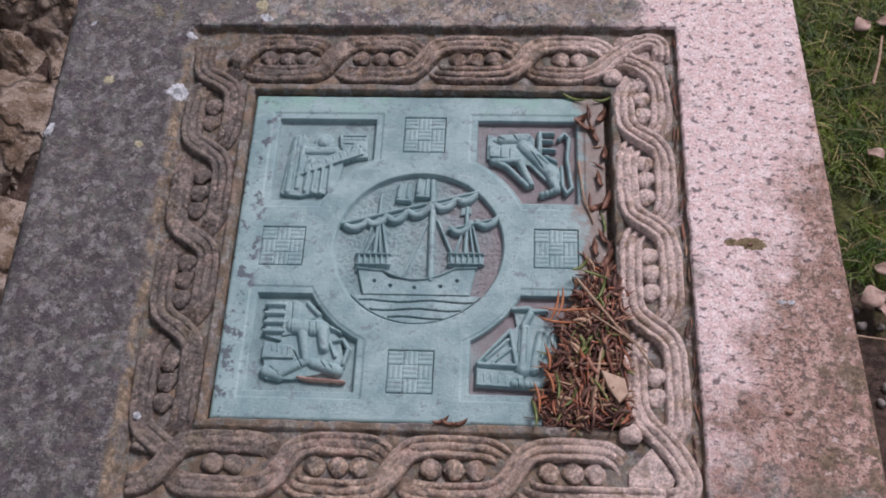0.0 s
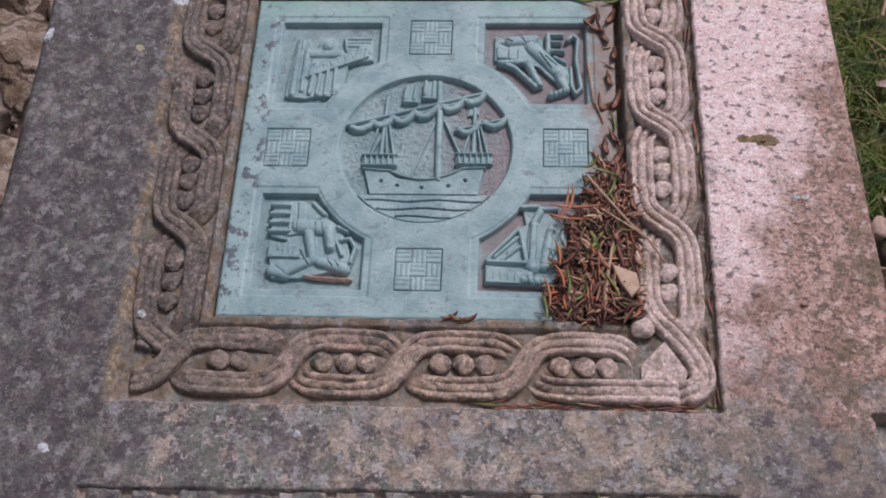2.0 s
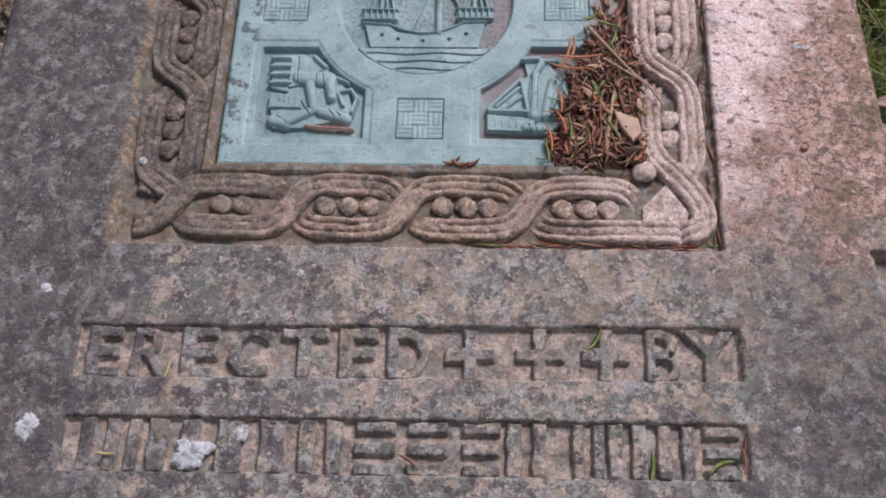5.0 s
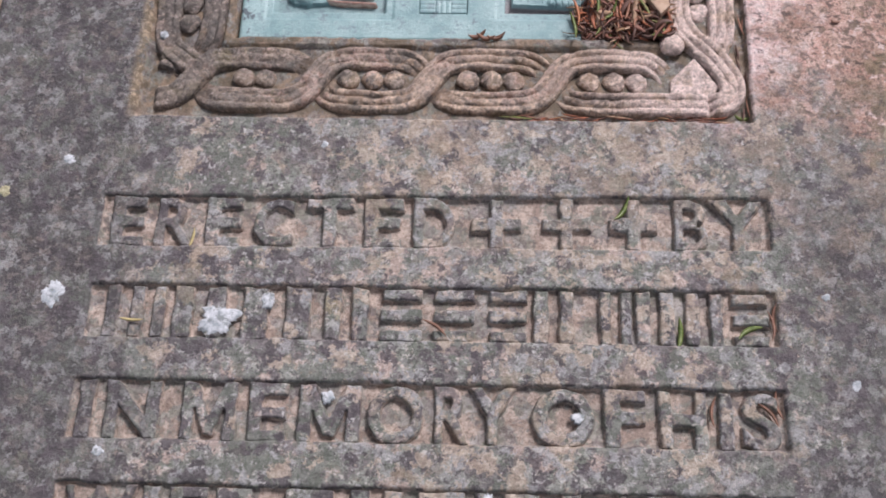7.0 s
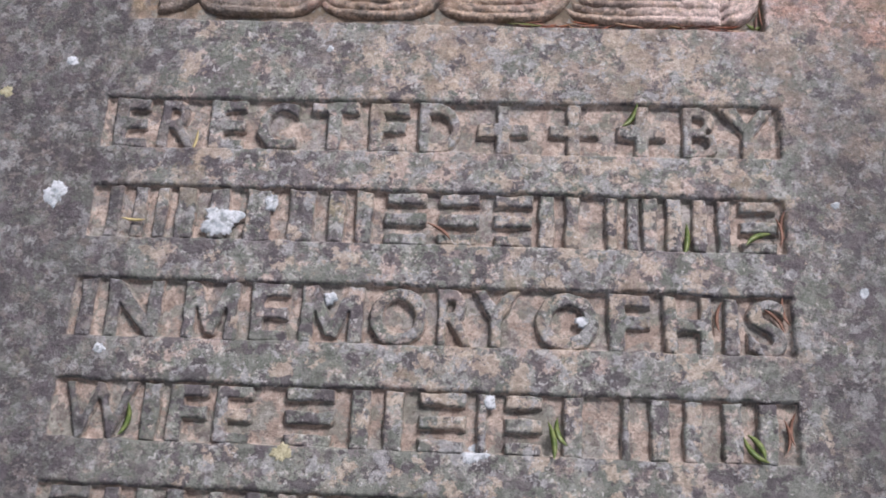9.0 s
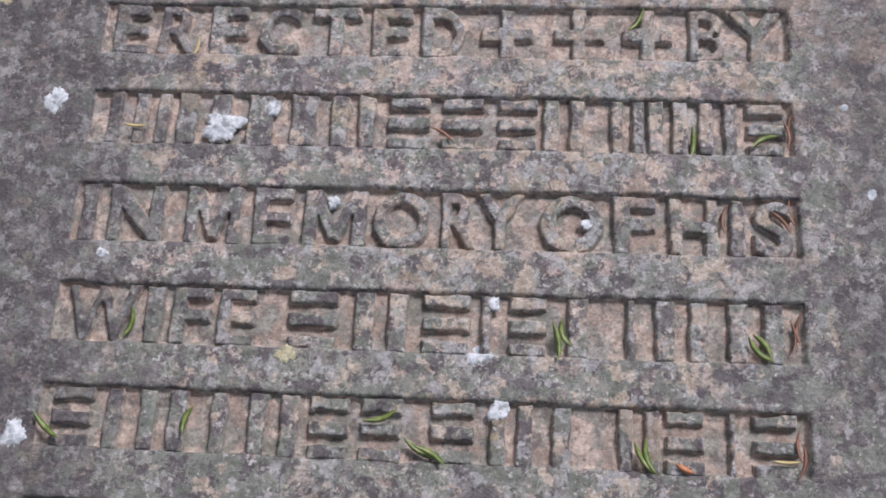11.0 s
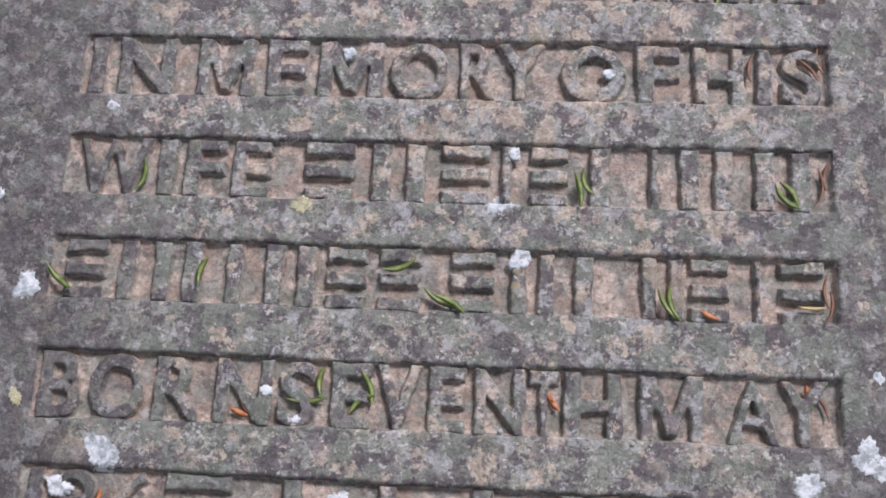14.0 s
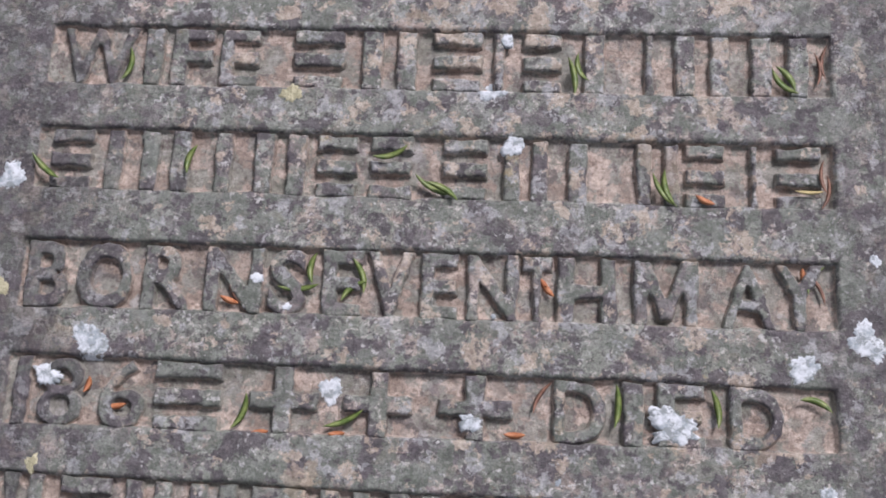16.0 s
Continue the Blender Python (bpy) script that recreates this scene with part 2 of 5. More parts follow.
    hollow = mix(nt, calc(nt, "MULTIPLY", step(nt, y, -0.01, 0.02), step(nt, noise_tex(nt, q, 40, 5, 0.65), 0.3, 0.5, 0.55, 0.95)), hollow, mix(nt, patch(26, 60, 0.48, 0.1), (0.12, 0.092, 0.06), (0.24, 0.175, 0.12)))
    # sunk floors painted browner towards the foot for that same dimmer light
    hollow = mix(nt, calc(nt, "MULTIPLY", calc(nt, "MULTIPLY", dense_dim, patch(80, 48, 0.44, 0.08)), 0.42), hollow, (0.155, 0.122, 0.098))
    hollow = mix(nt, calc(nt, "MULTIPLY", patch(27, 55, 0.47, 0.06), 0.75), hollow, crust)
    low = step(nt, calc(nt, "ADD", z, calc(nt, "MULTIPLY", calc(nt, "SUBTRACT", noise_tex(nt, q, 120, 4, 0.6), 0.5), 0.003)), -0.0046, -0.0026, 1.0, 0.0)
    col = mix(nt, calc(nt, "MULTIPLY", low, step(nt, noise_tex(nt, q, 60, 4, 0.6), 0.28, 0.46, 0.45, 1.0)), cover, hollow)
    grain = step(nt, noise_tex(nt, moved(nt, p, 28), 330, 8, 0.8), 0.28, 0.72, 0.68, 1.30)
    col = mix(nt, 1.0, col, grain, "MULTIPLY")
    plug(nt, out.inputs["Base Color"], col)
    plug(nt, out.inputs["Roughness"], mix(nt, calc(nt, "MULTIPLY", flank, bare), (0.60,) * 3, (0.55,) * 3))
    relief = calc(nt, "ADD", calc(nt, "MULTIPLY", noise_tex(nt, p, 300, 6, 0.75), 0.7), calc(nt, "MULTIPLY", noise_tex(nt, q, 70, 5, 0.65), 0.9))
    plug(nt, out.inputs["Normal"], bump(nt, relief, 0.65, 0.0036))
    return m


def carved_stone():
    """Granite of the braid: knocked, dirty, pinker towards the clean flank."""
    m, nt, out = material("carved_granite")
    p = place(nt)
    x, y, z = split(nt, p)
    q = shifted(nt, p, 0.007, 140)

    def patch(seed, scale, at, soft=0.03, detail=7, rough=0.68):
        return step(nt, noise_tex(nt, moved(nt, q, seed), scale, detail, rough), at, at + soft)

    warm = mix(nt, patch(31, 80, 0.45, 0.12), (0.415, 0.300, 0.220), (0.70, 0.55, 0.435))
    cool = mix(nt, patch(32, 70, 0.47, 0.10), (0.150, 0.128, 0.112), (0.325, 0.275, 0.238))
    grey = mix(nt, patch(33, 130, 0.47, 0.08), (0.12, 0.118, 0.112), (0.25, 0.235, 0.22))
    w = calc(nt, "ADD", x, calc(nt, "MULTIPLY", calc(nt, "SUBTRACT", noise_tex(nt, q, 18, 5, 0.65), 0.5), 0.6))
    w = calc(nt, "ADD", w, step(nt, y, 0.02, 0.14, 0.12, 0.0))
    col = mix(nt, step(nt, w, -0.17, 0.10), cool, warm)
    # violet-grey and olive crusts on the side away from the clean flank
    shade = step(nt, w, -0.26, -0.08, 1.0, 0.0)
    col = mix(nt, calc(nt, "MULTIPLY", calc(nt, "MULTIPLY", patch(46, 34, 0.44, 0.06), shade), 0.85), col, mix(nt, patch(47, 110, 0.47, 0.07), (0.110, 0.096, 0.090), (0.225, 0.200, 0.182)))
    col = mix(nt, calc(nt, "MULTIPLY", patch(48, 28, 0.55, 0.03), step(nt, x, 0.08, 0.2, 0.6, 0.0)), col, mix(nt, patch(49, 140, 0.48, 0.08), (0.15, 0.125, 0.072), (0.30, 0.255, 0.175)))
    col = mix(nt, calc(nt, "MULTIPLY", patch(53, 24, 0.53, 0.04), calc(nt, "MULTIPLY", step(nt, x, 0.08, 0.2, 0.75, 0.1), step(nt, x, -0.24, -0.12, 0.3, 1.0))), col, mix(nt, patch(56, 120, 0.47, 0.06), (0.42, 0.27, 0.22), (0.66, 0.50, 0.44)))
    col = mix(nt, calc(nt, "MULTIPLY", step(nt, y, 0.47, 0.51), calc(nt, "MULTIPLY", calc(nt, "MULTIPLY", patch(54, 46, 0.44, 0.08), 0.85), step(nt, x, 0.12, 0.20, 1.0, 0.25))), col, mix(nt, patch(55, 90, 0.50, 0.05), (0.095, 0.066, 0.045), (0.30, 0.205, 0.125)))
    pink = step(nt, x, 0.12, 0.205, 0.0, 0.97)
    col = mix(nt, calc(nt, "MULTIPLY", pink, patch(34, 55, 0.38, 0.12)), col, (0.90, 0.74, 0.69))
    stain = calc(nt, "MULTIPLY", patch(35, 42, 0.53, 0.04), step(nt, x, 0.05, 0.22, 0.62, 0.12))
    col = mix(nt, stain, col, grey)
    col = mix(nt, calc(nt, "MULTIPLY", patch(36, 300, 0.57, 0.05, 4), 0.55), col, (0.085, 0.062, 0.05))
    col = mix(nt, calc(nt, "MULTIPLY", patch(37, 240, 0.58, 0.05, 4), 0.6), col, (0.58, 0.49, 0.45))
    col = mix(nt, calc(nt, "MULTIPLY", patch(57, 48, 0.565, 0.015), step(nt, x, 0.1, 0.24, 0.75, 0.25)), col, mix(nt, patch(58, 160, 0.48, 0.06), (0.088, 0.078, 0.074), (0.19, 0.168, 0.155)))
    col = mix(nt, calc(nt, "MULTIPLY", patch(59, 60, 0.575, 0.015), 0.6), col, mix(nt, patch(60, 180, 0.48, 0.06), (0.38, 0.315, 0.265), (0.62, 0.49, 0.42)))
    # crests rubbed pale
    crest = step(nt, calc(nt, "ADD", z, calc(nt, "MULTIPLY", calc(nt, "SUBTRACT", noise_tex(nt, q, 90, 5, 0.65), 0.5), 0.008)), -0.0040, -0.0005, 0.0, 0.36)
    col = mix(nt, crest, col, mix(nt, step(nt, x, -0.2, 0.1), (0.33, 0.285, 0.255), (0.74, 0.575, 0.495)))
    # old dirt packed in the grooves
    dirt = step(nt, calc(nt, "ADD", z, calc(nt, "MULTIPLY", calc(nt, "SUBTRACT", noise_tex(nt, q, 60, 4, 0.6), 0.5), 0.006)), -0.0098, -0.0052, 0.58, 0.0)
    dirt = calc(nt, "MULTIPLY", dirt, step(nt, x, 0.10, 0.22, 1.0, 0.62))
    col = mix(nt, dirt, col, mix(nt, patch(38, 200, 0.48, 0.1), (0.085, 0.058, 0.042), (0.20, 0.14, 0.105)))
    grain = step(nt, noise_tex(nt, moved(nt, p, 29), 300, 8, 0.8), 0.28, 0.72, 0.55, 1.45)
    col = mix(nt, 1.0, col, grain, "MULTIPLY")
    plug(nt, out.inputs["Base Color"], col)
    out.inputs["Roughness"].default_value = 0.62
    relief = calc(nt, "ADD", noise_tex(nt, p, 280, 6, 0.75), noise_tex(nt, q, 80, 5, 0.65))
    plug(nt, out.inputs["Normal"], bump(nt, relief, 1.0, 0.0042))
    return m


def verdigris():
    m, nt, out = material("verdigris_bronze")
    p = place(nt)
    x, y, z = split(nt, p)
    q = shifted(nt, p, 0.012, 60)
    col = mix(nt, step(nt, noise_tex(nt, q, 24, 5, 0.6), 0.35, 0.65), (0.190, 0.325, 0.345), (0.315, 0.465, 0.478))
    col = mix(nt, step(nt, noise_tex(nt, q, 55, 4, 0.6), 0.52, 0.66, 0.0, 0.65), col, (0.25, 0.405, 0.415))
    col = mix(nt, step(nt, noise_tex(nt, q, 95, 6, 0.7), 0.56, 0.64, 0.0, 0.6), col, (0.14, 0.20, 0.235))
    col = mix(nt, step(nt, noise_tex(nt, q, 130, 5, 0.7), 0.55, 0.68, 0.0, 0.35), col, (0.42, 0.56, 0.57))
    # browner in the hollows, most strongly on one side
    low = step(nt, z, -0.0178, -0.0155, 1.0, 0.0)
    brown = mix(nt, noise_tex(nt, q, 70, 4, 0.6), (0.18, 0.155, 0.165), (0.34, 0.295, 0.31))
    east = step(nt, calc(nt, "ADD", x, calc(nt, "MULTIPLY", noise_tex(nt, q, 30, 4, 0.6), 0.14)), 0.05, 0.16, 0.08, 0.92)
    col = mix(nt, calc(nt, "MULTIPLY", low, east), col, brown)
    # black spots, most of them along one edge
    spots = step(nt, noise_tex(nt, q, 60, 5, 0.68), 0.545, 0.59)
    strip = step(nt, calc(nt, "ADD", x, calc(nt, "MULTIPLY", noise_tex(nt, q, 20, 3, 0.6), 0.02)), -0.170, -0.160, 1.0, 0.10)
    col = mix(nt, calc(nt, "MULTIPLY", calc(nt, "MULTIPLY", spots, strip), 0.8), col, (0.055, 0.06, 0.085))
    # mint green runs along the upper edge, chalky drips below
    mint = calc(nt, "MULTIPLY", step(nt, calc(nt, "ADD", y, calc(nt, "MULTIPLY", noise_tex(nt, q, 26, 5, 0.65), 0.06)), 0.475, 0.510), step(nt, noise_tex(nt, moved(nt, q, 3), 32, 5, 0.6), 0.42, 0.58, 0.0, 0.75))
    col = mix(nt, mint, col, (0.24, 0.47, 0.40))
    scuff = step(nt, noise_tex(nt, moved(nt, q, 5), 48, 7, 0.72), 0.60, 0.64, 0.0, 0.55)
    col = mix(nt, scuff, col, (0.115, 0.15, 0.175))
    # earth washed over one margin
    wob = calc(nt, "MULTIPLY", calc(nt, "SUBTRACT", noise_tex(nt, q, 35, 5, 0.65), 0.5), 0.08)
    earth = step(nt, calc(nt, "ADD", x, wob), 0.158, 0.172, 0.0, 0.85)
    col = mix(nt, earth, col, mix(nt, noise_tex(nt, q, 110, 4, 0.65), (0.15, 0.095, 0.07), (0.34, 0.25, 0.21)))
    col = mix(nt, step(nt, noise_tex(nt, p, 400, 3, 0.7), 0.5, 0.8, 0.0, 0.35), col, (0.16, 0.24, 0.26))
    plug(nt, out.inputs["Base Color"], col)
    out.inputs["Metallic"].default_value = 0.0
    plug(nt, out.inputs["Roughness"], step(nt, noise_tex(nt, q, 40, 4, 0.6), 0.3, 0.7, 0.40, 0.62))
    relief = calc(nt, "ADD", calc(nt, "MULTIPLY", noise_tex(nt, p, 330, 4, 0.65), 0.5), noise_tex(nt, q, 45, 3, 0.6))
    fine = calc(nt, "ADD", relief, calc(nt, "MULTIPLY", noise_tex(nt, p, 520, 4, 0.7), calc(nt, "ADD", 0.35, calc(nt, "MULTIPLY", low, 0.9))))
    plug(nt, out.inputs["Normal"], bump(nt, fine, 0.7, 0.0018))
    return m


def simple(name, one, two, scale, rough, relief=0.3, depth=0.001, sheen=0.5, vary=0.0):
    m, nt, out = material(name)
    p = place(nt)
    q = shifted(nt, p, 0.5 / scale, scale)
    col = mix(nt, step(nt, noise_tex(nt, q, scale, 5, 0.62), 0.33, 0.67), one, two)
    if vary:
        r = nt.nodes.new("ShaderNodeNewGeometry").outputs["Random Per Island"]
        hue = nt.nodes.new("ShaderNodeHueSaturation")
        plug(nt, hue.inputs["Value"], step(nt, r, 0, 1, 1 - vary, 1 + vary))
        plug(nt, hue.inputs["Hue"], step(nt, r, 0.2, 0.9, 0.485, 0.515))
        plug(nt, hue.inputs["Color"], col)
        col = hue.outputs[0]
    plug(nt, out.inputs["Base Color"], col)
    out.inputs["Roughness"].default_value = rough
    out.inputs["Specular IOR Level"].default_value = sheen
    plug(nt, out.inputs["Normal"], bump(nt, noise_tex(nt, p, scale * 3, 5, 0.65), relief, depth))
    return m


def litter_material():
    """Dead needles, each its own brown, a few still green."""
    m, nt, out = material("dead_needles")
    r = nt.nodes.new("ShaderNodeNewGeometry").outputs["Random Per Island"]
    ramp = nt.nodes.new("ShaderNodeValToRGB")
    plug(nt, ramp.inputs[0], r)
    ramp.color_ramp.interpolation = "CONSTANT"
    shades = ((0.0, (0.085, 0.036, 0.026)), (0.22, (0.20, 0.078, 0.052)), (0.42, (0.34, 0.165, 0.105)), (0.56, (0.15, 0.075, 0.058)),
              (0.70, (0.50, 0.33, 0.22)), (0.80, (0.38, 0.125, 0.060)), (0.90, (0.26, 0.155, 0.075)), (0.955, (0.20, 0.235, 0.07)))
    e = ramp.color_ramp.elements
    e[0].color = (*shades[0][1], 1)
    e.remove(e[1])
    for at, c in shades[1:]:
        e.new(at).color = (*c, 1)
    col = mix(nt, step(nt, noise_tex(nt, place(nt), 300, 3, 0.6), 0.4, 0.7, 0.0, 0.5), ramp.outputs[0], (0.10, 0.06, 0.045))
    plug(nt, out.inputs["Base Color"], col)
    out.inputs["Roughness"].default_value = 0.55
    return m


STONE, CARVED, BRONZE, LITTER = granite(), carved_stone(), verdigris(), litter_material()
COPPER = simple("rubbed_copper", (0.40, 0.23, 0.19), (0.62, 0.42, 0.36), 160, 0.38, 0.2, 0.0006)
COPPER.node_tree.nodes["Principled BSDF"].inputs["Metallic"].default_value = 0.85
def lichen_white():
    """Chalky blue-white crust, thin enough that grey stone shows in places."""
    m, nt, out = material("white_lichen_and_glint")
    p = place(nt)
    q = shifted(nt, p, 0.004, 220)
    col = mix(nt, step(nt, noise_tex(nt, q, 130, 5, 0.65), 0.36, 0.62), (0.29, 0.33, 0.36), (0.60, 0.63, 0.67))
    col = mix(nt, step(nt, noise_tex(nt, moved(nt, q, 51), 150, 6, 0.7), 0.52, 0.58, 0.0, 0.85), col, (0.20, 0.225, 0.23))
    plug(nt, out.inputs["Base Color"], col)
    out.inputs["Roughness"].default_value = 0.92
    plug(nt, out.inputs["Normal"], bump(nt, noise_tex(nt, p, 400, 5, 0.7), 0.35, 0.0006))
    return m


WHITE = lichen_white()
YELLOW = simple("yellow_lichen", (0.33, 0.31, 0.20), (0.54, 0.51, 0.35), 220, 0.9, 0.8, 0.002)
GREEN_LEAF = simple("green_needle", (0.072, 0.122, 0.022), (0.185, 0.225, 0.070), 180, 0.42, 0.2, 0.0006)
ORANGE_LEAF = simple("orange_needle", (0.33, 0.105, 0.040), (0.48, 0.205, 0.095), 180, 0.5, 0.3, 0.0006)
BROWN_LEAF = simple("brown_needle", (0.14, 0.065, 0.042), (0.27, 0.14, 0.095), 180, 0.5, 0.3, 0.0006)
STRAW = simple("straw_needle", (0.42, 0.33, 0.14), (0.52, 0.44, 0.22), 180, 0.5, 0.3, 0.0006)
TWIG = simple("twig_bark", (0.27, 0.18, 0.12), (0.50, 0.36, 0.26), 240, 0.75, 0.5, 0.001)
CHIP = simple("buff_stone_chip", (0.44, 0.31, 0.225), (0.56, 0.42, 0.32), 120, 0.85, 0.4, 0.0015)
def rubble():
    """Broken sandstone: buff faces, brown stains, dark lichen and damp cracks."""
    m, nt, out = material("rubble_stone")
    p = place(nt)
    q = shifted(nt, p, 0.02, 45)
    col = mix(nt, step(nt, noise_tex(nt, q, 13, 6, 0.65), 0.38, 0.62), (0.20, 0.140, 0.090), (0.48, 0.39, 0.32))
    col = mix(nt, step(nt, noise_tex(nt, moved(nt, q, 3), 28, 6, 0.68), 0.54, 0.58, 0.0, 0.75), col, (0.12, 0.078, 0.046))
    col = mix(nt, step(nt, noise_tex(nt, moved(nt, q, 5), 40, 6, 0.68), 0.57, 0.60, 0.0, 0.75), col, (0.50, 0.43, 0.40))
    crack = step(nt, cells(nt, shifted(nt, p, 0.07, 12), 5, "DISTANCE_TO_EDGE"), 0.0, 0.04, 0.8, 0.0)
    col = mix(nt, calc(nt, "MULTIPLY", crack, 0.8), col, (0.055, 0.034, 0.022))
    plug(nt, out.inputs["Base Color"], mix(nt, 1.0, col, step(nt, noise_tex(nt, p, 240, 7, 0.75), 0.3, 0.7, 0.7, 1.3), "MULTIPLY"))
    out.inputs["Roughness"].default_value = 0.6
    high = calc(nt, "SUBTRACT", calc(nt, "ADD", noise_tex(nt, p, 22, 7, 0.7), calc(nt, "MULTIPLY", noise_tex(nt, p, 120, 5, 0.7), 0.25)), calc(nt, "MULTIPLY", crack, 0.6))
    plug(nt, out.inputs["Normal"], bump(nt, high, 1.0, 0.028))
    return m


ROCK = rubble()
GROUND, nt, out = material("turf_and_soil")
p = place(nt)
gx_, gy_ = split(nt, p)[:2]
q = shifted(nt, p, 0.03, 30)
earth = mix(nt, step(nt, noise_tex(nt, q, 45, 6, 0.65), 0.35, 0.65), (0.05, 0.032, 0.024), (0.15, 0.10, 0.078))
turf = mix(nt, step(nt, noise_tex(nt, q, 30, 6, 0.65), 0.35, 0.65), (0.040, 0.052, 0.012), (0.125, 0.135, 0.030))
wob = calc(nt, "MULTIPLY", calc(nt, "SUBTRACT", noise_tex(nt, q, 8, 5, 0.65), 0.5), 0.5)
bare = 0.0
for cx, cy, rx, ry in ((-0.95, 0.95, 0.50, 0.95), (0.55, 0.15, 0.33, 0.55)):
    ex = calc(nt, "DIVIDE", calc(nt, "SUBTRACT", gx_, cx), rx)
    ey = calc(nt, "DIVIDE", calc(nt, "SUBTRACT", gy_, cy), ry)
    away = calc(nt, "ADD", calc(nt, "ADD", calc(nt, "MULTIPLY", ex, ex), calc(nt, "MULTIPLY", ey, ey)), calc(nt, "MULTIPLY", wob, 2.0))
    bare = calc(nt, "MAXIMUM", bare, step(nt, away, 0.85, 1.25, 1.0, 0.0))
plug(nt, out.inputs["Base Color"], mix(nt, bare, turf, earth))
out.inputs["Roughness"].default_value = 0.92
plug(nt, out.inputs["Normal"], bump(nt, noise_tex(nt, p, 70, 7, 0.7), 1.0, 0.02))
GRASS = simple("grass_blades", (0.034, 0.082, 0.006), (0.140, 0.188, 0.020), 16, 0.5, 0.1, 0.0005, 0.4, 0.6)
DRY_GRASS = simple("dry_grass", (0.22, 0.17, 0.07), (0.34, 0.27, 0.13), 60, 0.7, 0.1, 0.0005, 0.3, 0.3)
PEBBLE = simple("grey_pebble", (0.16, 0.14, 0.13), (0.30, 0.275, 0.26), 90, 0.8, 0.5, 0.002)
DEAD_LEAF = simple("dead_broad_leaf", (0.33, 0.22, 0.18), (0.46, 0.34, 0.29), 70, 0.7, 0.4, 0.001)

# ---- helpers for meshes ----
rng = np.random.default_rng(7)
TABLES = {}


def field(x, y, cell, seed=0, octaves=3):
    """Smooth noise of x and y, about -1 to 1, with patches about one cell wide."""
    total, amp, norm = 0.0, 1.0, 0.0
    for o in range(octaves):
        key = seed * 17 + o
        if key not in TABLES:
            TABLES[key] = np.random.default_rng(key).uniform(-1, 1, (256, 256))
        tab = TABLES[key]
        u, v = x / cell * 2 ** o + 31.7 * o, y / cell * 2 ** o + 11.3 * o
        i, j = np.floor(u).astype(int), np.floor(v).astype(int)
        a, b = u - i, v - j
        a, b = a * a * (3 - 2 * a), b * b * (3 - 2 * b)
        i, j, i1, j1 = i % 256, j % 256, (i + 1) % 256, (j + 1) % 256
        total = total + amp * ((tab[i, j] * (1 - a) + tab[i1, j] * a) * (1 - b) + (tab[i, j1] * (1 - a) + tab[i1, j1] * a) * b)
        norm += amp
        amp *= 0.5
    return total / norm


def ease(a, b, v):
    t = np.clip((v - a) / (b - a), 0, 1)
    return t * t * (3 - 2 * t)


def mesh_of(name, verts, faces, mat, smooth=True):
    me = bpy.data.meshes.new(name)
    me.from_pydata([tuple(v) for v in verts], [], [tuple(f) for f in faces])
    me.materials.append(mat)
    if smooth:
        me.polygons.foreach_set("use_smooth", [True] * len(me.polygons))
    me.update()
    return me


def grid_mesh(name, X, Y, Z, mat, keep=None, skirt=None):
    """A sheet of quads over the arrays X, Y, Z; keep: the cells to draw; skirt: the depth to which its rim goes down, with a floor under it."""
    n, m = X.shape
    verts = np.stack([X, Y, Z], -1).reshape(-1, 3)
    idx = np.arange(n * m).reshape(n, m)
    quads = np.stack([idx[:-1, :-1], idx[1:, :-1], idx[1:, 1:], idx[:-1, 1:]], -1)
    quads = quads[keep] if keep is not None else quads.reshape(-1, 4)
    if skirt is not None:
        rim = np.concatenate([idx[:, 0], idx[-1, 1:], idx[-2::-1, -1], idx[0, -2:0:-1]])
        base = verts[rim].copy()
        base[:, 2] = skirt
        k = len(verts) + np.arange(len(rim))
        verts = np.concatenate([verts, base])
        r2, k2 = np.roll(rim, -1), np.roll(k, -1)
        quads = np.concatenate([quads.reshape(-1, 4), np.stack([rim, k, k2, r2], -1)])
    used = np.unique(quads)
    remap = np.full(len(verts), -1)
    remap[used] = np.arange(len(used))
    verts, quads = verts[used], remap[quads]
    me = bpy.data.meshes.new(name)
    me.vertices.add(len(verts))
    me.vertices.foreach_set("co", verts.astype(np.float32).ravel())
    me.loops.add(quads.size)
    me.loops.foreach_set("vertex_index", quads.astype(np.int32).ravel())
    me.polygons.add(len(quads))
    me.polygons.foreach_set("loop_start", np.arange(0, quads.size, 4, dtype=np.int32))
    me.update(calc_edges=True)
    me.polygons.foreach_set("use_smooth", [True] * len(quads))
    me.materials.append(mat)
    me.update()
    return me


def child(name, me, parent, label="", m=None):
    ob = new(name, me)
    ob.parent = parent
    if m is not None:
        ob.matrix_basis = m
    return tagged(ob, label) if label else ob


def from_bm(name, bm, mat, smooth=True):
    me = bpy.data.meshes.new(name)
    bmesh.ops.recalc_face_normals(bm, faces=bm.faces[:])
    bm.to_mesh(me)
    bm.free()
    me.materials.append(mat)
    if smooth:
        me.polygons.foreach_set("use_smooth", [True] * len(me.polygons))
    return me


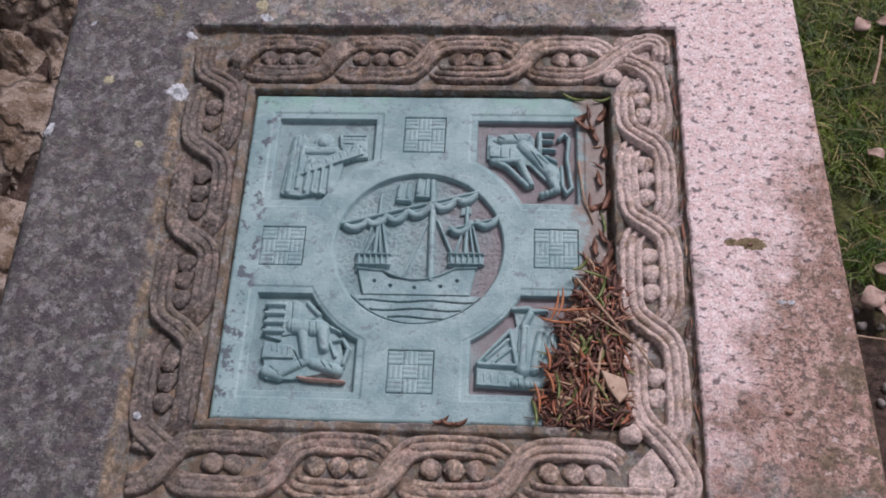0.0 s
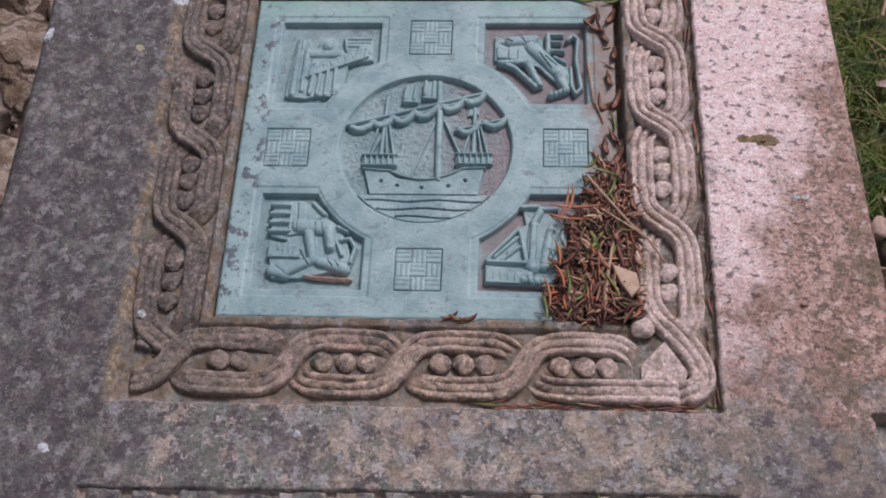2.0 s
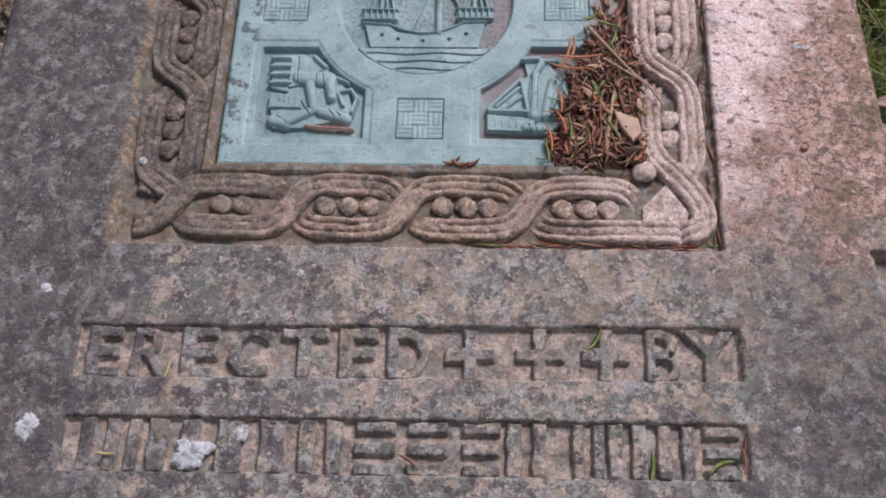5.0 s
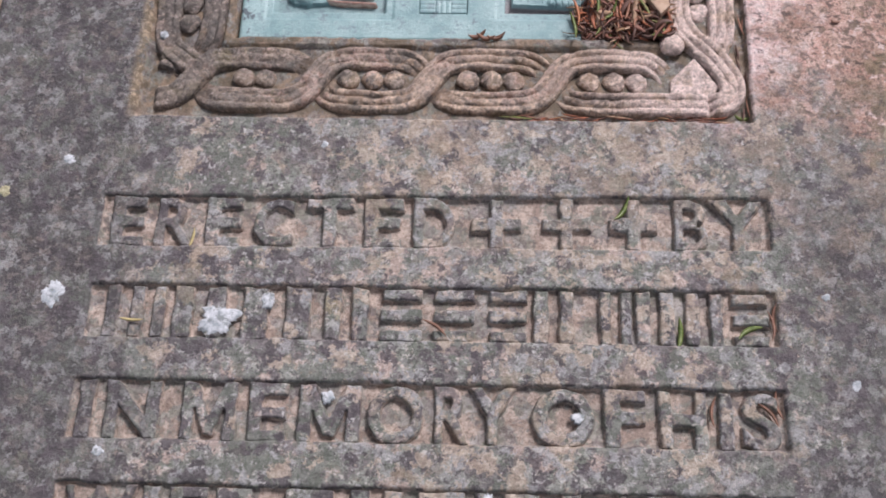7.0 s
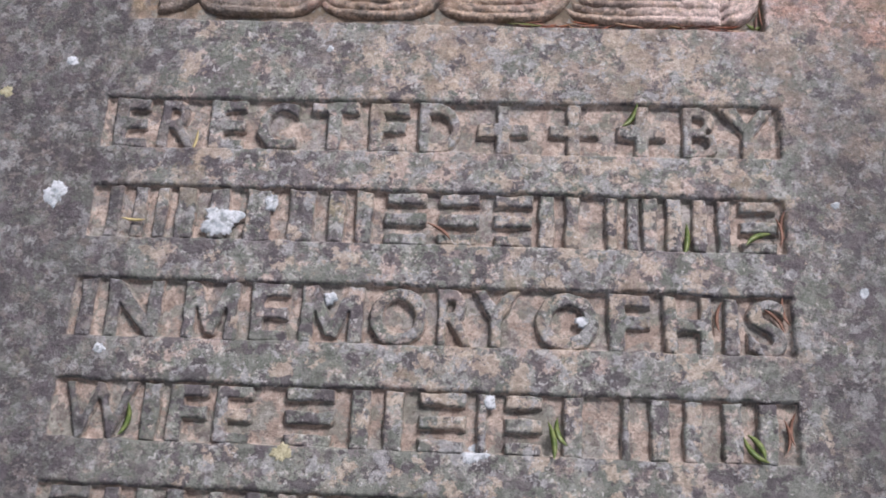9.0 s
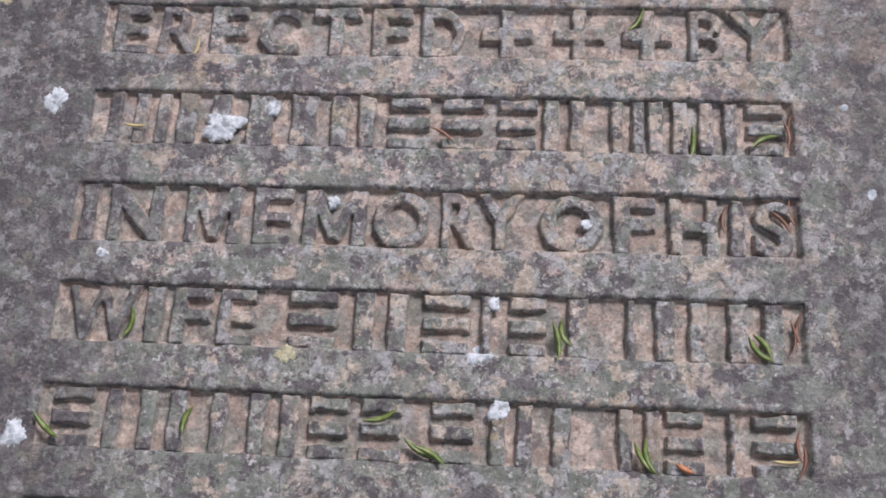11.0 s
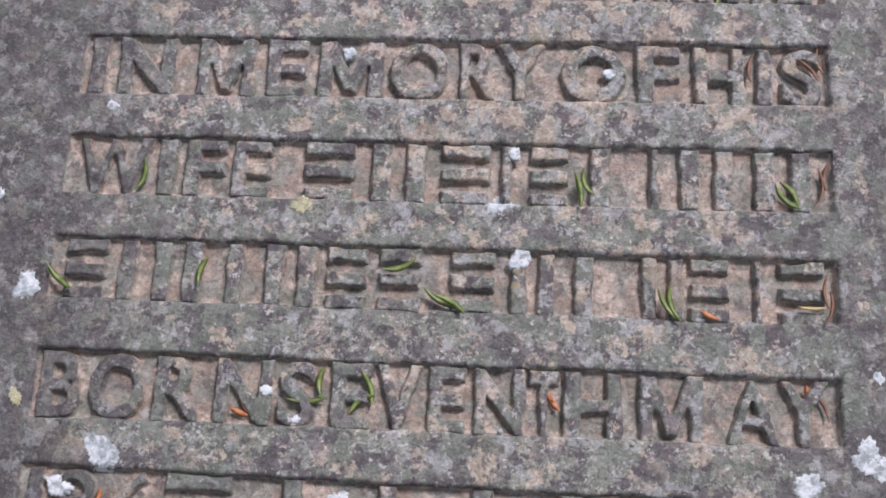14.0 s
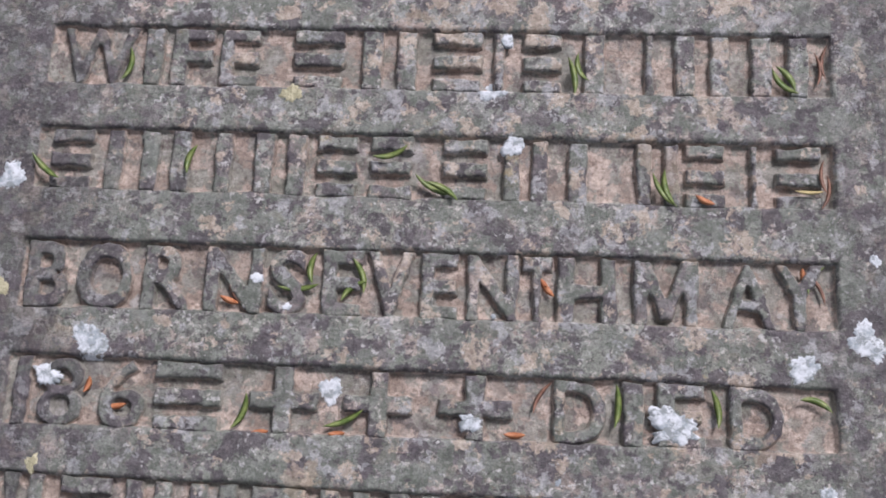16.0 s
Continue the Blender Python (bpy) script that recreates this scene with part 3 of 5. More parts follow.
def lump(name, mat, radii, rough=0.25, seed=0, sub=3, chips=7):
    """A knocked-about stone: a ball pushed in and out by noise, with a few flats."""
    bm = bmesh.new()
    bmesh.ops.create_icosphere(bm, subdivisions=sub, radius=1)
    r = random.Random(seed)
    flats = [(Vector((r.uniform(-1, 1), r.uniform(-1, 1), r.uniform(-0.6, 1))).normalized(), r.uniform(0.62, 0.9)) for _ in range(chips)]
    off = Vector((seed * 3.1, seed * 1.7, 0))
    for v in bm.verts:
        d = v.co.copy()
        for n, h in flats:
            over = d.dot(n) - h
            if over > 0:
                d -= n * over * 0.8
        d *= 1 + rough * noise.noise(v.co * 1.4 + off) + rough * 0.45 * noise.noise(v.co * 4 + off) + (rough * 0.22 * noise.noise(v.co * 11 + off) if sub > 4 else 0)
        v.co = Vector((d.x * radii[0], d.y * radii[1], d.z * radii[2]))
    return from_bm(name, bm, mat)


# ---- ground ----
def ground_level(x, y):
    return -0.825 + 0.014 * field(x, y, 0.25, 40) + 0.006 * field(x, y, 0.05, 41)


gx = np.concatenate([-np.geomspace(400, 1.25, 26), np.linspace(-1.2, 1.2, 201), np.geomspace(1.25, 400, 26)])
GX, GY = np.meshgrid(gx, gx, indexing="ij")
tagged(new("ground", grid_mesh("ground", GX, GY, ground_level(GX, GY), GROUND)), "mossy turf and bare damp soil round the raised gravestone", "ground", kind="structure")

# ---- the gravestone ----
# sunk lines of the inscription: left, right end; top edge left, right; bottom edge left, right
POCKETS = [
    (-0.300, 0.284, -0.079, -0.072, -0.128, -0.122),
    (-0.298, 0.283, -0.163, -0.158, -0.211, -0.207),
    (-0.300, 0.284, -0.247, -0.243, -0.298, -0.293),
    (-0.301, 0.284, -0.333, -0.329, -0.381, -0.379),
    (-0.301, 0.283, -0.415, -0.415, -0.464, -0.464),
    (-0.300, 0.282, -0.502, -0.502, -0.553, -0.551),
    (-0.299, 0.278, -0.586, -0.590, -0.637, -0.634),
    (-0.298, 0.276, -0.668, -0.674, -0.718, -0.722),
]
FRAME = (-0.282, 0.276, 0.002, 0.574)
HOLE = (-0.203, 0.199, 0.092, 0.484)
DEEP = 0.0074


def line_y(p, x, top=True):
    a, b = (p[2], p[3]) if top else (p[4], p[5])
    return a + (b - a) * (x - p[0]) / (p[1] - p[0])


def slab_height(x, y):
    h = 0.0011 * field(x, y, 0.09, 1) + 0.0004 * field(x, y, 0.012, 2)
    wear = 0.0016 * field(x, y, 0.022, 3) + 0.0008 * field(x, y, 0.006, 4)
    for k, p in enumerate(POCKETS):
        d = np.minimum(np.minimum(x - p[0], p[1] - x), np.minimum(line_y(p, x) - y, y - line_y(p, x, False))) + wear
        floor = -DEEP + 0.0016 * field(x, y, 0.018, 5 + k)
        h = h + (floor - h) * ease(-0.0008, 0.0030, d)
    f, o = FRAME, HOLE
    d = np.minimum(np.minimum((x - f[0] + 0.004) * 0.36, f[1] - x), np.minimum(f[3] - y, y - f[2])) + wear
    h = h + (-0.0102 + 0.0024 * field(x, y, 0.02, 21) - h) * ease(-0.001, 0.003, d)
    # a plain fillet runs round the bronze
    e = np.maximum(np.maximum(o[0] - x, x - o[1]), np.maximum(o[2] - y, y - o[3])) + wear * 0.6
    h = np.maximum(h, np.where(d > 0, -0.0052 + 0.0015 * field(x, y, 0.02, 22) - 0.012 * ease(0.009, 0.013, e), -1))
    h = np.where(d > 0.01, h + (-0.028 - h) * ease(0.0012, -0.0012, e), h)
    # a piece has broken off the edge
    c = np.minimum((x - 0.4045) - (0.004 - y) * 0.19, 0.006 - y) + wear
    c = np.minimum(c, y + 0.16)
    h = h - 0.016 * ease(0, 0.004, c)
    return h


def right_edge(y):
    return 0.4405 - 0.045 * y + 0.0008 * field(y, y * 0, 0.04, 30)


fine_x = np.arange(-0.312, 0.3001, 0.0016)
left_x = np.linspace(-0.4345, -0.313, 26)
u = np.linspace(0.012, 1, 34)
fine_y = np.arange(-0.730, 0.6001, 0.0016)
ys = np.concatenate([np.linspace(-1.02, -0.735, 40), fine_y, np.linspace(0.606, 0.92, 44)])
base_x = np.concatenate([left_x, fine_x])
X = np.empty((len(base_x) + len(u), len(ys)))
Y = np.broadcast_to(ys, X.shape).copy()
X[:len(base_x)] = base_x[:, None]
X[len(base_x):] = fine_x[-1] + u[:, None] * (right_edge(ys) - fine_x[-1])[None]
Z = slab_height(X, Y)
rim = np.minimum(np.minimum(X + 0.4345, right_edge(Y) - X), np.minimum(Y + 1.02, 0.92 - Y))
Z = Z - 0.003 * (1 - ease(0, 0.006, rim)) ** 2
X[0] += 0.0012 * field(Y[0], Y[0] * 0, 0.03, 31)
gravestone = tagged(new("gravestone"), "weathered pink granite grave slab with lichen and raised lettering", "gravestone")
child("slab", grid_mesh("slab", X, Y, Z, STONE, None, -0.13), gravestone, "lichen-crusted granite slab with sunk lines")



def tapered_block(x0, x1, y0, y1, z0, z1, inset):
    bm = bmesh.new()
    low = [bm.verts.new((x, y, z0)) for x, y in ((x0, y0), (x1, y0), (x1, y1), (x0, y1))]
    top = [bm.verts.new((x, y, z1)) for x, y in ((x0 + inset, y0 + inset), (x1 - inset, y0 + inset), (x1 - inset, y1 - inset), (x0 + inset, y1 - inset))]
    bm.faces.new(low[::-1]), bm.faces.new(top)
    for i in range(4):
        bm.faces.new((low[i], low[(i + 1) % 4], top[(i + 1) % 4], top[i]))
    bmesh.ops.bevel(bm, geom=bm.edges[:], offset=0.012, segments=2, profile=0.6, affect="EDGES")
    return bm


# the slab lies on a plain stone base
child("base", from_bm("base", tapered_block(-0.38, 0.36, -0.96, 0.86, -0.86, -0.1295, 0.03), STONE, False), gravestone, "plain granite base under the slab")

# ---- lettering ----
FONT_CACHE = {}


def glyph(char):
    """The outline of one letter as edges, scaled to a unit box."""
    if char in FONT_CACHE:
        return FONT_CACHE[char]
    cu = bpy.data.curves.new("glyph", "FONT")
    cu.body, cu.size, cu.resolution_u = char, 1.0, 4
    cu.offset = 0.022 if char in "86" else 0.034 if char in "ABRW" else 0.046
    ob = new("glyph", cu)
    bpy.context.view_layer.update()
    me = bpy.data.meshes.new_from_object(ob.evaluated_get(bpy.context.evaluated_depsgraph_get()))
    bpy.data.objects.remove(ob)
    bm = bmesh.new()
    bm.from_mesh(me)
    bmesh.ops.remove_doubles(bm, verts=bm.verts[:], dist=1e-5)
    co = np.array([[v.co[:2] for v in e.verts] for e in bm.edges if len(e.link_faces) == 1])
    bm.free()
    lo, hi = co.min((0, 1)), co.max((0, 1))
    FONT_CACHE[char] = (co - lo) / (hi - lo)
    return FONT_CACHE[char]


def m_shape():
    return [(0, 0), (0.24, 0), (0.24, 0.52), (0.40, 0.10), (0.60, 0.10), (0.76, 0.52), (0.76, 0), (1, 0), (1, 1), (0.74, 1), (0.5, 0.45), (0.26, 1), (0, 1)]


def cross_shape():
    a = 0.36
    pts = [(a, 0), (1 - a, 0), (1 - a, a), (1, a), (1, 1 - a), (1 - a, 1 - a), (1 - a, 1), (a, 1), (a, 1 - a), (0, 1 - a), (0, a), (a, a)]
    return pts


def outline(pts):
    return np.array([[a, b] for a, b in zip(pts, pts[1:] + pts[:1])], float)


def bars(mark):
    """Plain bars in a letter's place: one upright, two uprights or three level ones."""
    if mark == "=":
        return np.concatenate([outline([(0.0, a), (1.0, a), (1.0, a + 0.24), (0.0, a + 0.24)]) for a in (0.0, 0.38, 0.76)])
    ends = ((0.28, 0.72),) if mark == "!" else ((0.0, 0.38), (0.62, 1.0))
    return np.concatenate([outline([(a, 0.0), (b, 0.0), (b, 1.0), (a, 1.0)]) for a, b in ends])


CROSS, MARKS = outline(cross_shape()), "|!="
FONT_CACHE["M"] = outline(m_shape())


def letter(char, p, x0, x1):
    """One raised, weathered letter between x0 and x1 of the sunk line p; for a mark: plain bars of its size."""
    edges = CROSS if char == "+" else bars(char) if char in MARKS else glyph(char)
    mid = (x0 + x1) / 2
    top, low = line_y(p, mid), line_y(p, mid, False)
    low = low - 0.001
    ex = x0 + (x1 - x0) * edges[..., 0]
    ey = low + (top - low - 0.0015) * edges[..., 1]
    X, Y = np.meshgrid(np.arange(x0 - 0.004, x1 + 0.004, 0.0011), np.arange(low - 0.004, top + 0.003, 0.0011), indexing="ij")
    inside = np.zeros(X.shape, bool)
    dist = np.full(X.shape, 9.0)
    for (ax, bx), (ay, by) in zip(ex, ey):
        if ay != by:
            inside ^= ((ay > Y) != (by > Y)) & (X < (bx - ax) * (Y - ay) / (by - ay) + ax)
        ux, uy = bx - ax, by - ay
        t = np.clip(((X - ax) * ux + (Y - ay) * uy) / max(ux * ux + uy * uy, 1e-12), 0, 1)
        dist = np.minimum(dist, np.hypot(X - ax - t * ux, Y - ay - t * uy))
    d = np.where(inside, dist, -dist) + 0.0011 * field(X, Y, 0.0055, 50) + 0.0016 * field(X, Y, 0.018, 51)
    crown = -0.0007 + 0.0010 * field(X, Y, 0.016, 52) + 0.0005 * field(X, Y, 0.005, 53)
    foot = -0.0112
    Z = foot + (crown - foot) * ease(-0.0018, 0.0018, d)
    live = d > -0.0026
    keep = live[:-1, :-1] | live[1:, :-1] | live[:-1, 1:] | live[1:, 1:]
    Y = Y + (p[3] - p[2]) / (p[1] - p[0]) * (X - mid)
    name = "cross" if char == "+" else "raised_bar" if char in MARKS else "letter"
    return child(name, grid_mesh(name, X, Y, Z, STONE, keep), gravestone)


LINES = [
    ("ERECTED+++BY", "-290-259 -250-214 -206-173 -164-128 -118-076 -067-032 -024+013 +027+071 +087+131 +145+188 +200+232 +231+280"),
    ("!||||===||||=", "-291-264 -261-231 -224-180 -165-106 -095-057 -047-012 -003+032 +044+076 +081+115 +136+163 +166+198 +207+239 +245+276"),
    ("INMEMORYOFHIS", "-293-279 -270-224 -206-160 -151-118 -110-058 -054-006 +001+033 +028+069 +080+131 +138+172 +182+221 +229+242 +247+280"),
    ("WIFE=|=!=!!||", "-293-232 -228-213 -207-175 -170-139 -114-075 -062-020 -009+028 +033+049 +058+088 +093+129 +144+159 +170+211 +225+268"),
    ("=!|!|===|!|=!=", "-289-258 -255-227 -222-184 -174-145 -137-098 -090-060 -051-020 +002+035 +046+079 +084+117 +142+173 +177+206 +219+233 +241+274"),
    ("BORNSEVENTHMAY", "-295-263 -258-216 -210-171 -165-122 -119-090 -080-050 -048-014 -010+018 +023+060 +062+084 +087+129 +140+186 +200+240 +237+274"),
    ("186=+++DIED", "-293-281 -275-242 -231-198 -192-145 -126-076 -059-010 +006+058 +085+123 +133+148 +156+190 +205+243"),
    ("|=||=||=||=|", "-290-262 -250-214 -205-172 -160-128 -118-080 -070-036 -024+012 +024+060 +072+106 +118+152 +164+200 +214+262"),
]
SPANS, BARS = [], []
for p, (chars, ends) in zip(POCKETS, LINES):
    for c, e in zip(chars, ends.split()):
        letter(c, p, int(e[:4]) / 1000, int(e[4:]) / 1000)
        SPANS.append((p, int(e[:4]) / 1000, int(e[4:]) / 1000))
        if c in MARKS:
            BARS.append(SPANS[-1])

# ---- braided border ----


V37 = np.linspace(-1, 1, 37)
RIBS = (V37, 0.0088 * (1 - np.abs(V37) ** 12), 0.0042 * np.abs(np.cos(1.5 * np.pi * V37)) ** 0.7)


def ribbed(X, Y, rib):
    """The ribs' height, worn down to a smooth back in places, mostly away from the clean flank."""
    keep = 0.62 + 0.75 * field(X, Y, 0.045, 64, 2) + 0.9 * np.clip(X, -0.3, 0.3)
    keep = np.clip(keep, 0.12, 1.0)
    return rib[None] * keep + 0.0026 * (1 - keep)


def worn(X, Y):
    return 0.0016 * field(X, Y, 0.007, 60) + 0.0026 * field(X, Y, 0.03, 61) - 0.0022 * ease(0.25, 0.7, field(X, Y, 0.013, 63))


def cord(pts, half, lift=0.0, drop=(True, True)):
    """A ribbed cord along a bent line, its corners rounded; drop: which ends sink under the next cord."""
    p = np.array(pts, float)
    for _ in range(3):
        a, b = p[:-1] * 0.75 + p[1:] * 0.25, p[:-1] * 0.25 + p[1:] * 0.75
        p = np.concatenate([p[:1], np.stack([a, b], 1).reshape(-1, 2), p[-1:]])
    run = np.concatenate([[0], np.cumsum(np.hypot(*np.diff(p, axis=0).T))])
    u = np.arange(0, run[-1], 0.0016)
    cx, cy = np.interp(u, run, p[:, 0]), np.interp(u, run, p[:, 1])
    tx, ty = np.gradient(cx), np.gradient(cy)
    ln = np.hypot(tx, ty)
    v, prof, rib = RIBS
    X = cx[:, None] - (ty / ln)[:, None] * half * v
    Y = cy[:, None] + (tx / ln)[:, None] * half * v
    sink = (1 - ease(0, 0.008, u)) * drop[0] + (1 - ease(0, 0.008, u[-1] - u)) * drop[1]
    Z = -0.0145 + prof[None] + ribbed(X, Y, rib) + lift * (ease(0, 0.03, u) if not drop[0] else 1 + 0 * u)[:, None] - 0.008 * sink[:, None] + worn(X, Y) - 0.003 * (np.abs(v[None]) > 0.99)
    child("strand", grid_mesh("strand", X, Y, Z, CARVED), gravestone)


JOINED = (0.470, 0.123, 0.170)


def strand(across, start, stop, sign, crossings, axis, over, size):
    """One cord of three ribs that winds round its twin. across: centre of the band; crossings: where the cords change sides; over: slope of the cord that lies on top; size: half gap and half width."""
    u = np.arange(start, stop, 0.0016)
    marks = np.array([2 * crossings[0] - crossings[1], *crossings, 2 * crossings[-1] - crossings[-2]])
    phase = np.interp(u, marks, np.arange(len(marks)) - 1.0)
    wave = np.tanh(2.5 * np.sin(np.pi * phase)) / np.tanh(2.5)
    side = sign * wave
    s = across + size[0] * side
    rise = np.gradient(side, u)
    near = np.exp(-(np.sin(np.pi * phase) / 0.42) ** 2)
    lift = np.where(np.sign(rise) == over, 0.0022, -0.0085) * near
    # loose ends sink under the next cord; joined ones run on
    for end, gap in ((start, u - start), (stop, stop - u)):
        if end not in JOINED:
            lift = lift - 0.011 * (1 - ease(0, 0.010, gap))
    ds = np.gradient(s, u)
    ln = np.sqrt(1 + ds * ds)
    nu, ns = -ds / ln, 1 / ln
    v, prof, rib = RIBS
    half = size[1]
    U = u[:, None] + nu[:, None] * half * v
    S = s[:, None] + ns[:, None] * half * v
    if axis == "x":
        X, Y = U, S
    else:
        X, Y = S, U
    wear = worn(X, Y)
    Z = -0.0145 + prof[None] + ribbed(X, Y, rib) + lift[:, None] + wear - 0.003 * (np.abs(v[None]) > 0.99)
    X = X + 0.0008 * field(X, Y, 0.01, 62)
    me = grid_mesh("strand", X, Y, Z, CARVED)
    if axis == "y":
        me.flip_normals()
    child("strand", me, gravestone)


BANDS = [
    # axis, centre across, ends of the two cords, crossings, which slope lies on top, half gap and half width, beads in each eye
    ("x", 0.0455, ((-0.276, 0.170), (-0.276, 0.216)), (-0.236, -0.122, -0.016, 0.098, 0.207), 1, (0.0230, 0.0128), (2, 3, 3, 3)),
    ("x", 0.5300, ((-0.238, 0.170), (-0.238, 0.226)), (-0.224, -0.117, -0.009, 0.104, 0.206), 1, (0.0225, 0.0128), (3, 3, 3, 2)),
    ("y", 0.2345, ((0.066, 0.470), (0.123, 0.470)), (0.072, 0.197, 0.317, 0.423, 0.530), -1, (0.0206, 0.0134), (2, 3, 3, 3)),
    ("y", -0.2470, ((0.046, 0.522), (0.046, 0.555)), (0.066, 0.189, 0.292, 0.403, 0.497), -1, (0.0220, 0.0130), (3, 3, 3, 2)),
]
bead_mesh = lump("bead", CARVED, (0.0104, 0.0112, 0.0062), 0.24, 4, 3, 2)
for axis, mid, ends, crossings, over, size, beads in BANDS:
    for sign, (a, b) in zip((1, -1), ends):
        strand(mid, a, b, sign, crossings, axis, over, size)
    for c0, c1, count in zip(crossings, crossings[1:], beads):
        for i in range(count):
            w = (c0 + c1) / 2 + (i - (count - 1) / 2) * 0.0212 + rng.uniform(-0.001, 0.001)
            at = (w, mid) if axis == "x" else (mid, w)
            child("bead", bead_mesh, gravestone, "", pose(at[0], at[1], -0.0088 + rng.uniform(-0.0015, 0.0012), 0, 0, (0 if axis == "x" else 90) + rng.uniform(-14, 14)))
# cords that turn the corners beside the clean flank
cord([(0.168, 0.5078), (0.182, 0.511), (0.200, 0.528), (0.224, 0.550), (0.246, 0.559), (0.259, 0.552), (0.257, 0.528)], 0.0112, 0.0016, (False, True))
cord([(0.168, 0.0225), (0.205, 0.0225), (0.242, 0.0225)], 0.0128, 0.0, (False, True))
cord([(0.2550, 0.466), (0.2535, 0.496), (0.243, 0.514), (0.212, 0.531)], 0.0125, 0.0026, (False, True))
cord([(0.2140, 0.466), (0.2135, 0.484), (0.229, 0.508)], 0.0130, 0.0, (False, True))
cord([(0.2140, 0.127), (0.2165, 0.102), (0.240, 0.079), (0.257, 0.056), (0.262, 0.036), (0.254, 0.024), (0.238, 0.022)], 0.0128, 0.0018, (False, True))
for x, y in ((0.208, 0.084), (0.203, 0.503)):
    child("bead", bead_mesh, gravestone, "", pose(x, y, -0.004, 0, 0, 40) @ Matrix.Diagonal((1.05, 1.05, 1.2, 1)))


def plate(pts, z0, z1, bevel=0.002):
    bm = bmesh.new()
    f = bm.faces.new([bm.verts.new((x, y, z0)) for x, y in pts])
    top = bmesh.ops.extrude_face_region(bm, geom=[f])["geom"]
    bmesh.ops.translate(bm, vec=(0, 0, z1 - z0), verts=[g for g in top if isinstance(g, bmesh.types.BMVert)])
    edges = [e for e in bm.edges if all(v.co.z > (z0 + z1) / 2 for v in e.verts)]
    bmesh.ops.bevel(bm, geom=edges, offset=bevel, segments=2, profile=0.6, affect="EDGES")
    return bm


child("underside", from_bm("underside", plate([(-0.430, -1.015), (0.481, -1.015), (0.394, 0.915), (-0.430, 0.915)], -0.129, -0.118, 0.001), STONE, False), gravestone, "rough underside of the slab")

child("corner_fill", from_bm("corner_fill", plate([(0.204, 0.556), (0.210, 0.567), (0.262, 0.569), (0.263, 0.510), (0.240, 0.522)], -0.016, -0.0082, 0.004), CARVED, False), gravestone)
# the blunt wedge where two bands meet at a corner
child("corner_wedge", from_bm("corner_wedge", plate([(0.204, 0.031), (0.243, 0.029), (0.249, 0.043), (0.228, 0.075), (0.204, 0.049)], -0.016, -0.0052, 0.005), CARVED, False), gravestone)

# ---- growths and glints on the stone ----


def crust(mat, x, y, r, z=0.0, long=1.0, turn=0.0, seed=0):
    """A thin lichen, moss spot or painted glint with a lobed rim and a raised, uneven middle."""
    n, rings = 64, 6
    a = np.linspace(0, 2 * np.pi, n, endpoint=False)
    lobes = 1 + 0.55 * field(np.cos(a) * 1.1 + seed * 5, np.sin(a) * 1.1, 0.9, 70, 2) + 0.32 * field(np.cos(a) * 5 + seed, np.sin(a) * 5, 0.55, 71)
    lobes = np.maximum(lobes, 0.36)
    t = (np.arange(1, rings + 1) / rings)[:, None]
    du, dv = np.cos(a) * r * lobes * t * long, np.sin(a) * r * lobes * t
    px, py = x + du * math.cos(turn) - dv * math.sin(turn), y + du * math.sin(turn) + dv * math.cos(turn)
    level = slab_height(px, py) if z is None else z + 0 * px
    up = level + 0.0004 * (1 - t ** 6) + 0.0003 * field(px, py, 0.006, 72) * (1 - t) - 0.0022 * (t > 0.99)
    verts = [(x, y, float(level[0].mean()) + 0.0008)] + list(zip(px.ravel(), py.ravel(), up.ravel()))
    faces = []
    for i in range(n):
        faces.append((0, 1 + i, 1 + (i + 1) % n))
        for k in range(rings - 1):
            p, q = 1 + k * n + i, 1 + k * n + (i + 1) % n
            faces.append((p, p + n, q + n, q))
    child("growth_or_glint", mesh_of("growth_or_glint", verts, faces, mat), gravestone, "pale yellow lichen patch" if mat is YELLOW else "white lichen or painted glint patch" if mat is WHITE else "brown moss spot")


WHITES = [(-288, 476, 14), (-428, 423, 7), (-200, 584, 7), (-407, 576, 4), (-269, 90, 4), (-337, -46, 7), (-329, -175, 11), (-187, -194, 13), (-143, -176, 6),
          (-269, -308, 5), (117, -271, 5), (46, -339, 5), (36, -380, 8), (53, -423, 8), (-241, -576, 12), (257, -577, 13), (298, -556, 13), (169, -622, 14)]
WHITES_B = [(-315, -456, 12), (-127, -527, 4), (-103, -547, 4), (43, -549, 2), (29, -623, 7), (-69, -604, 9), (-269, -601, 8), (90, -661, 3), (270, -662, 7),
            (-351, -384, 6), (-401, -171, 6), (-86, -259, 5), (341, -239, 5), (323, -163, 4), (-107, -26, 3), (307, -500, 5), (-288, 560, 6)]
for k, (x, y, r) in enumerate(WHITES + WHITES_B):
    x, y = x / 1000, y / 1000
    on_letter = any(a < x < b and line_y(p, x, False) < y < line_y(p, x) for p, a, b in SPANS)
    on_braid = FRAME[0] + 0.006 < x < FRAME[1] and FRAME[2] < y < FRAME[3] and not on_letter
    crust(WHITE, x, y, r / 1000 * (0.80 + 0.22 * ((k * 7) % 5) / 4), -0.0004 if on_letter else -0.0012 if on_braid else None, 1.25, k * 1.3, k)
for k, (x, y, r) in enumerate([(-374, 494, 6), (-323, 404, 5), (-209, 605, 8), (-112, -386, 7), (-310, -539, 6), (-272, -663, 5), (-390, -78, 5)]):
    crust(YELLOW, x / 1000, y / 1000, r / 1000, 0.0003, 1.2, k * 2.1, 40 + k)

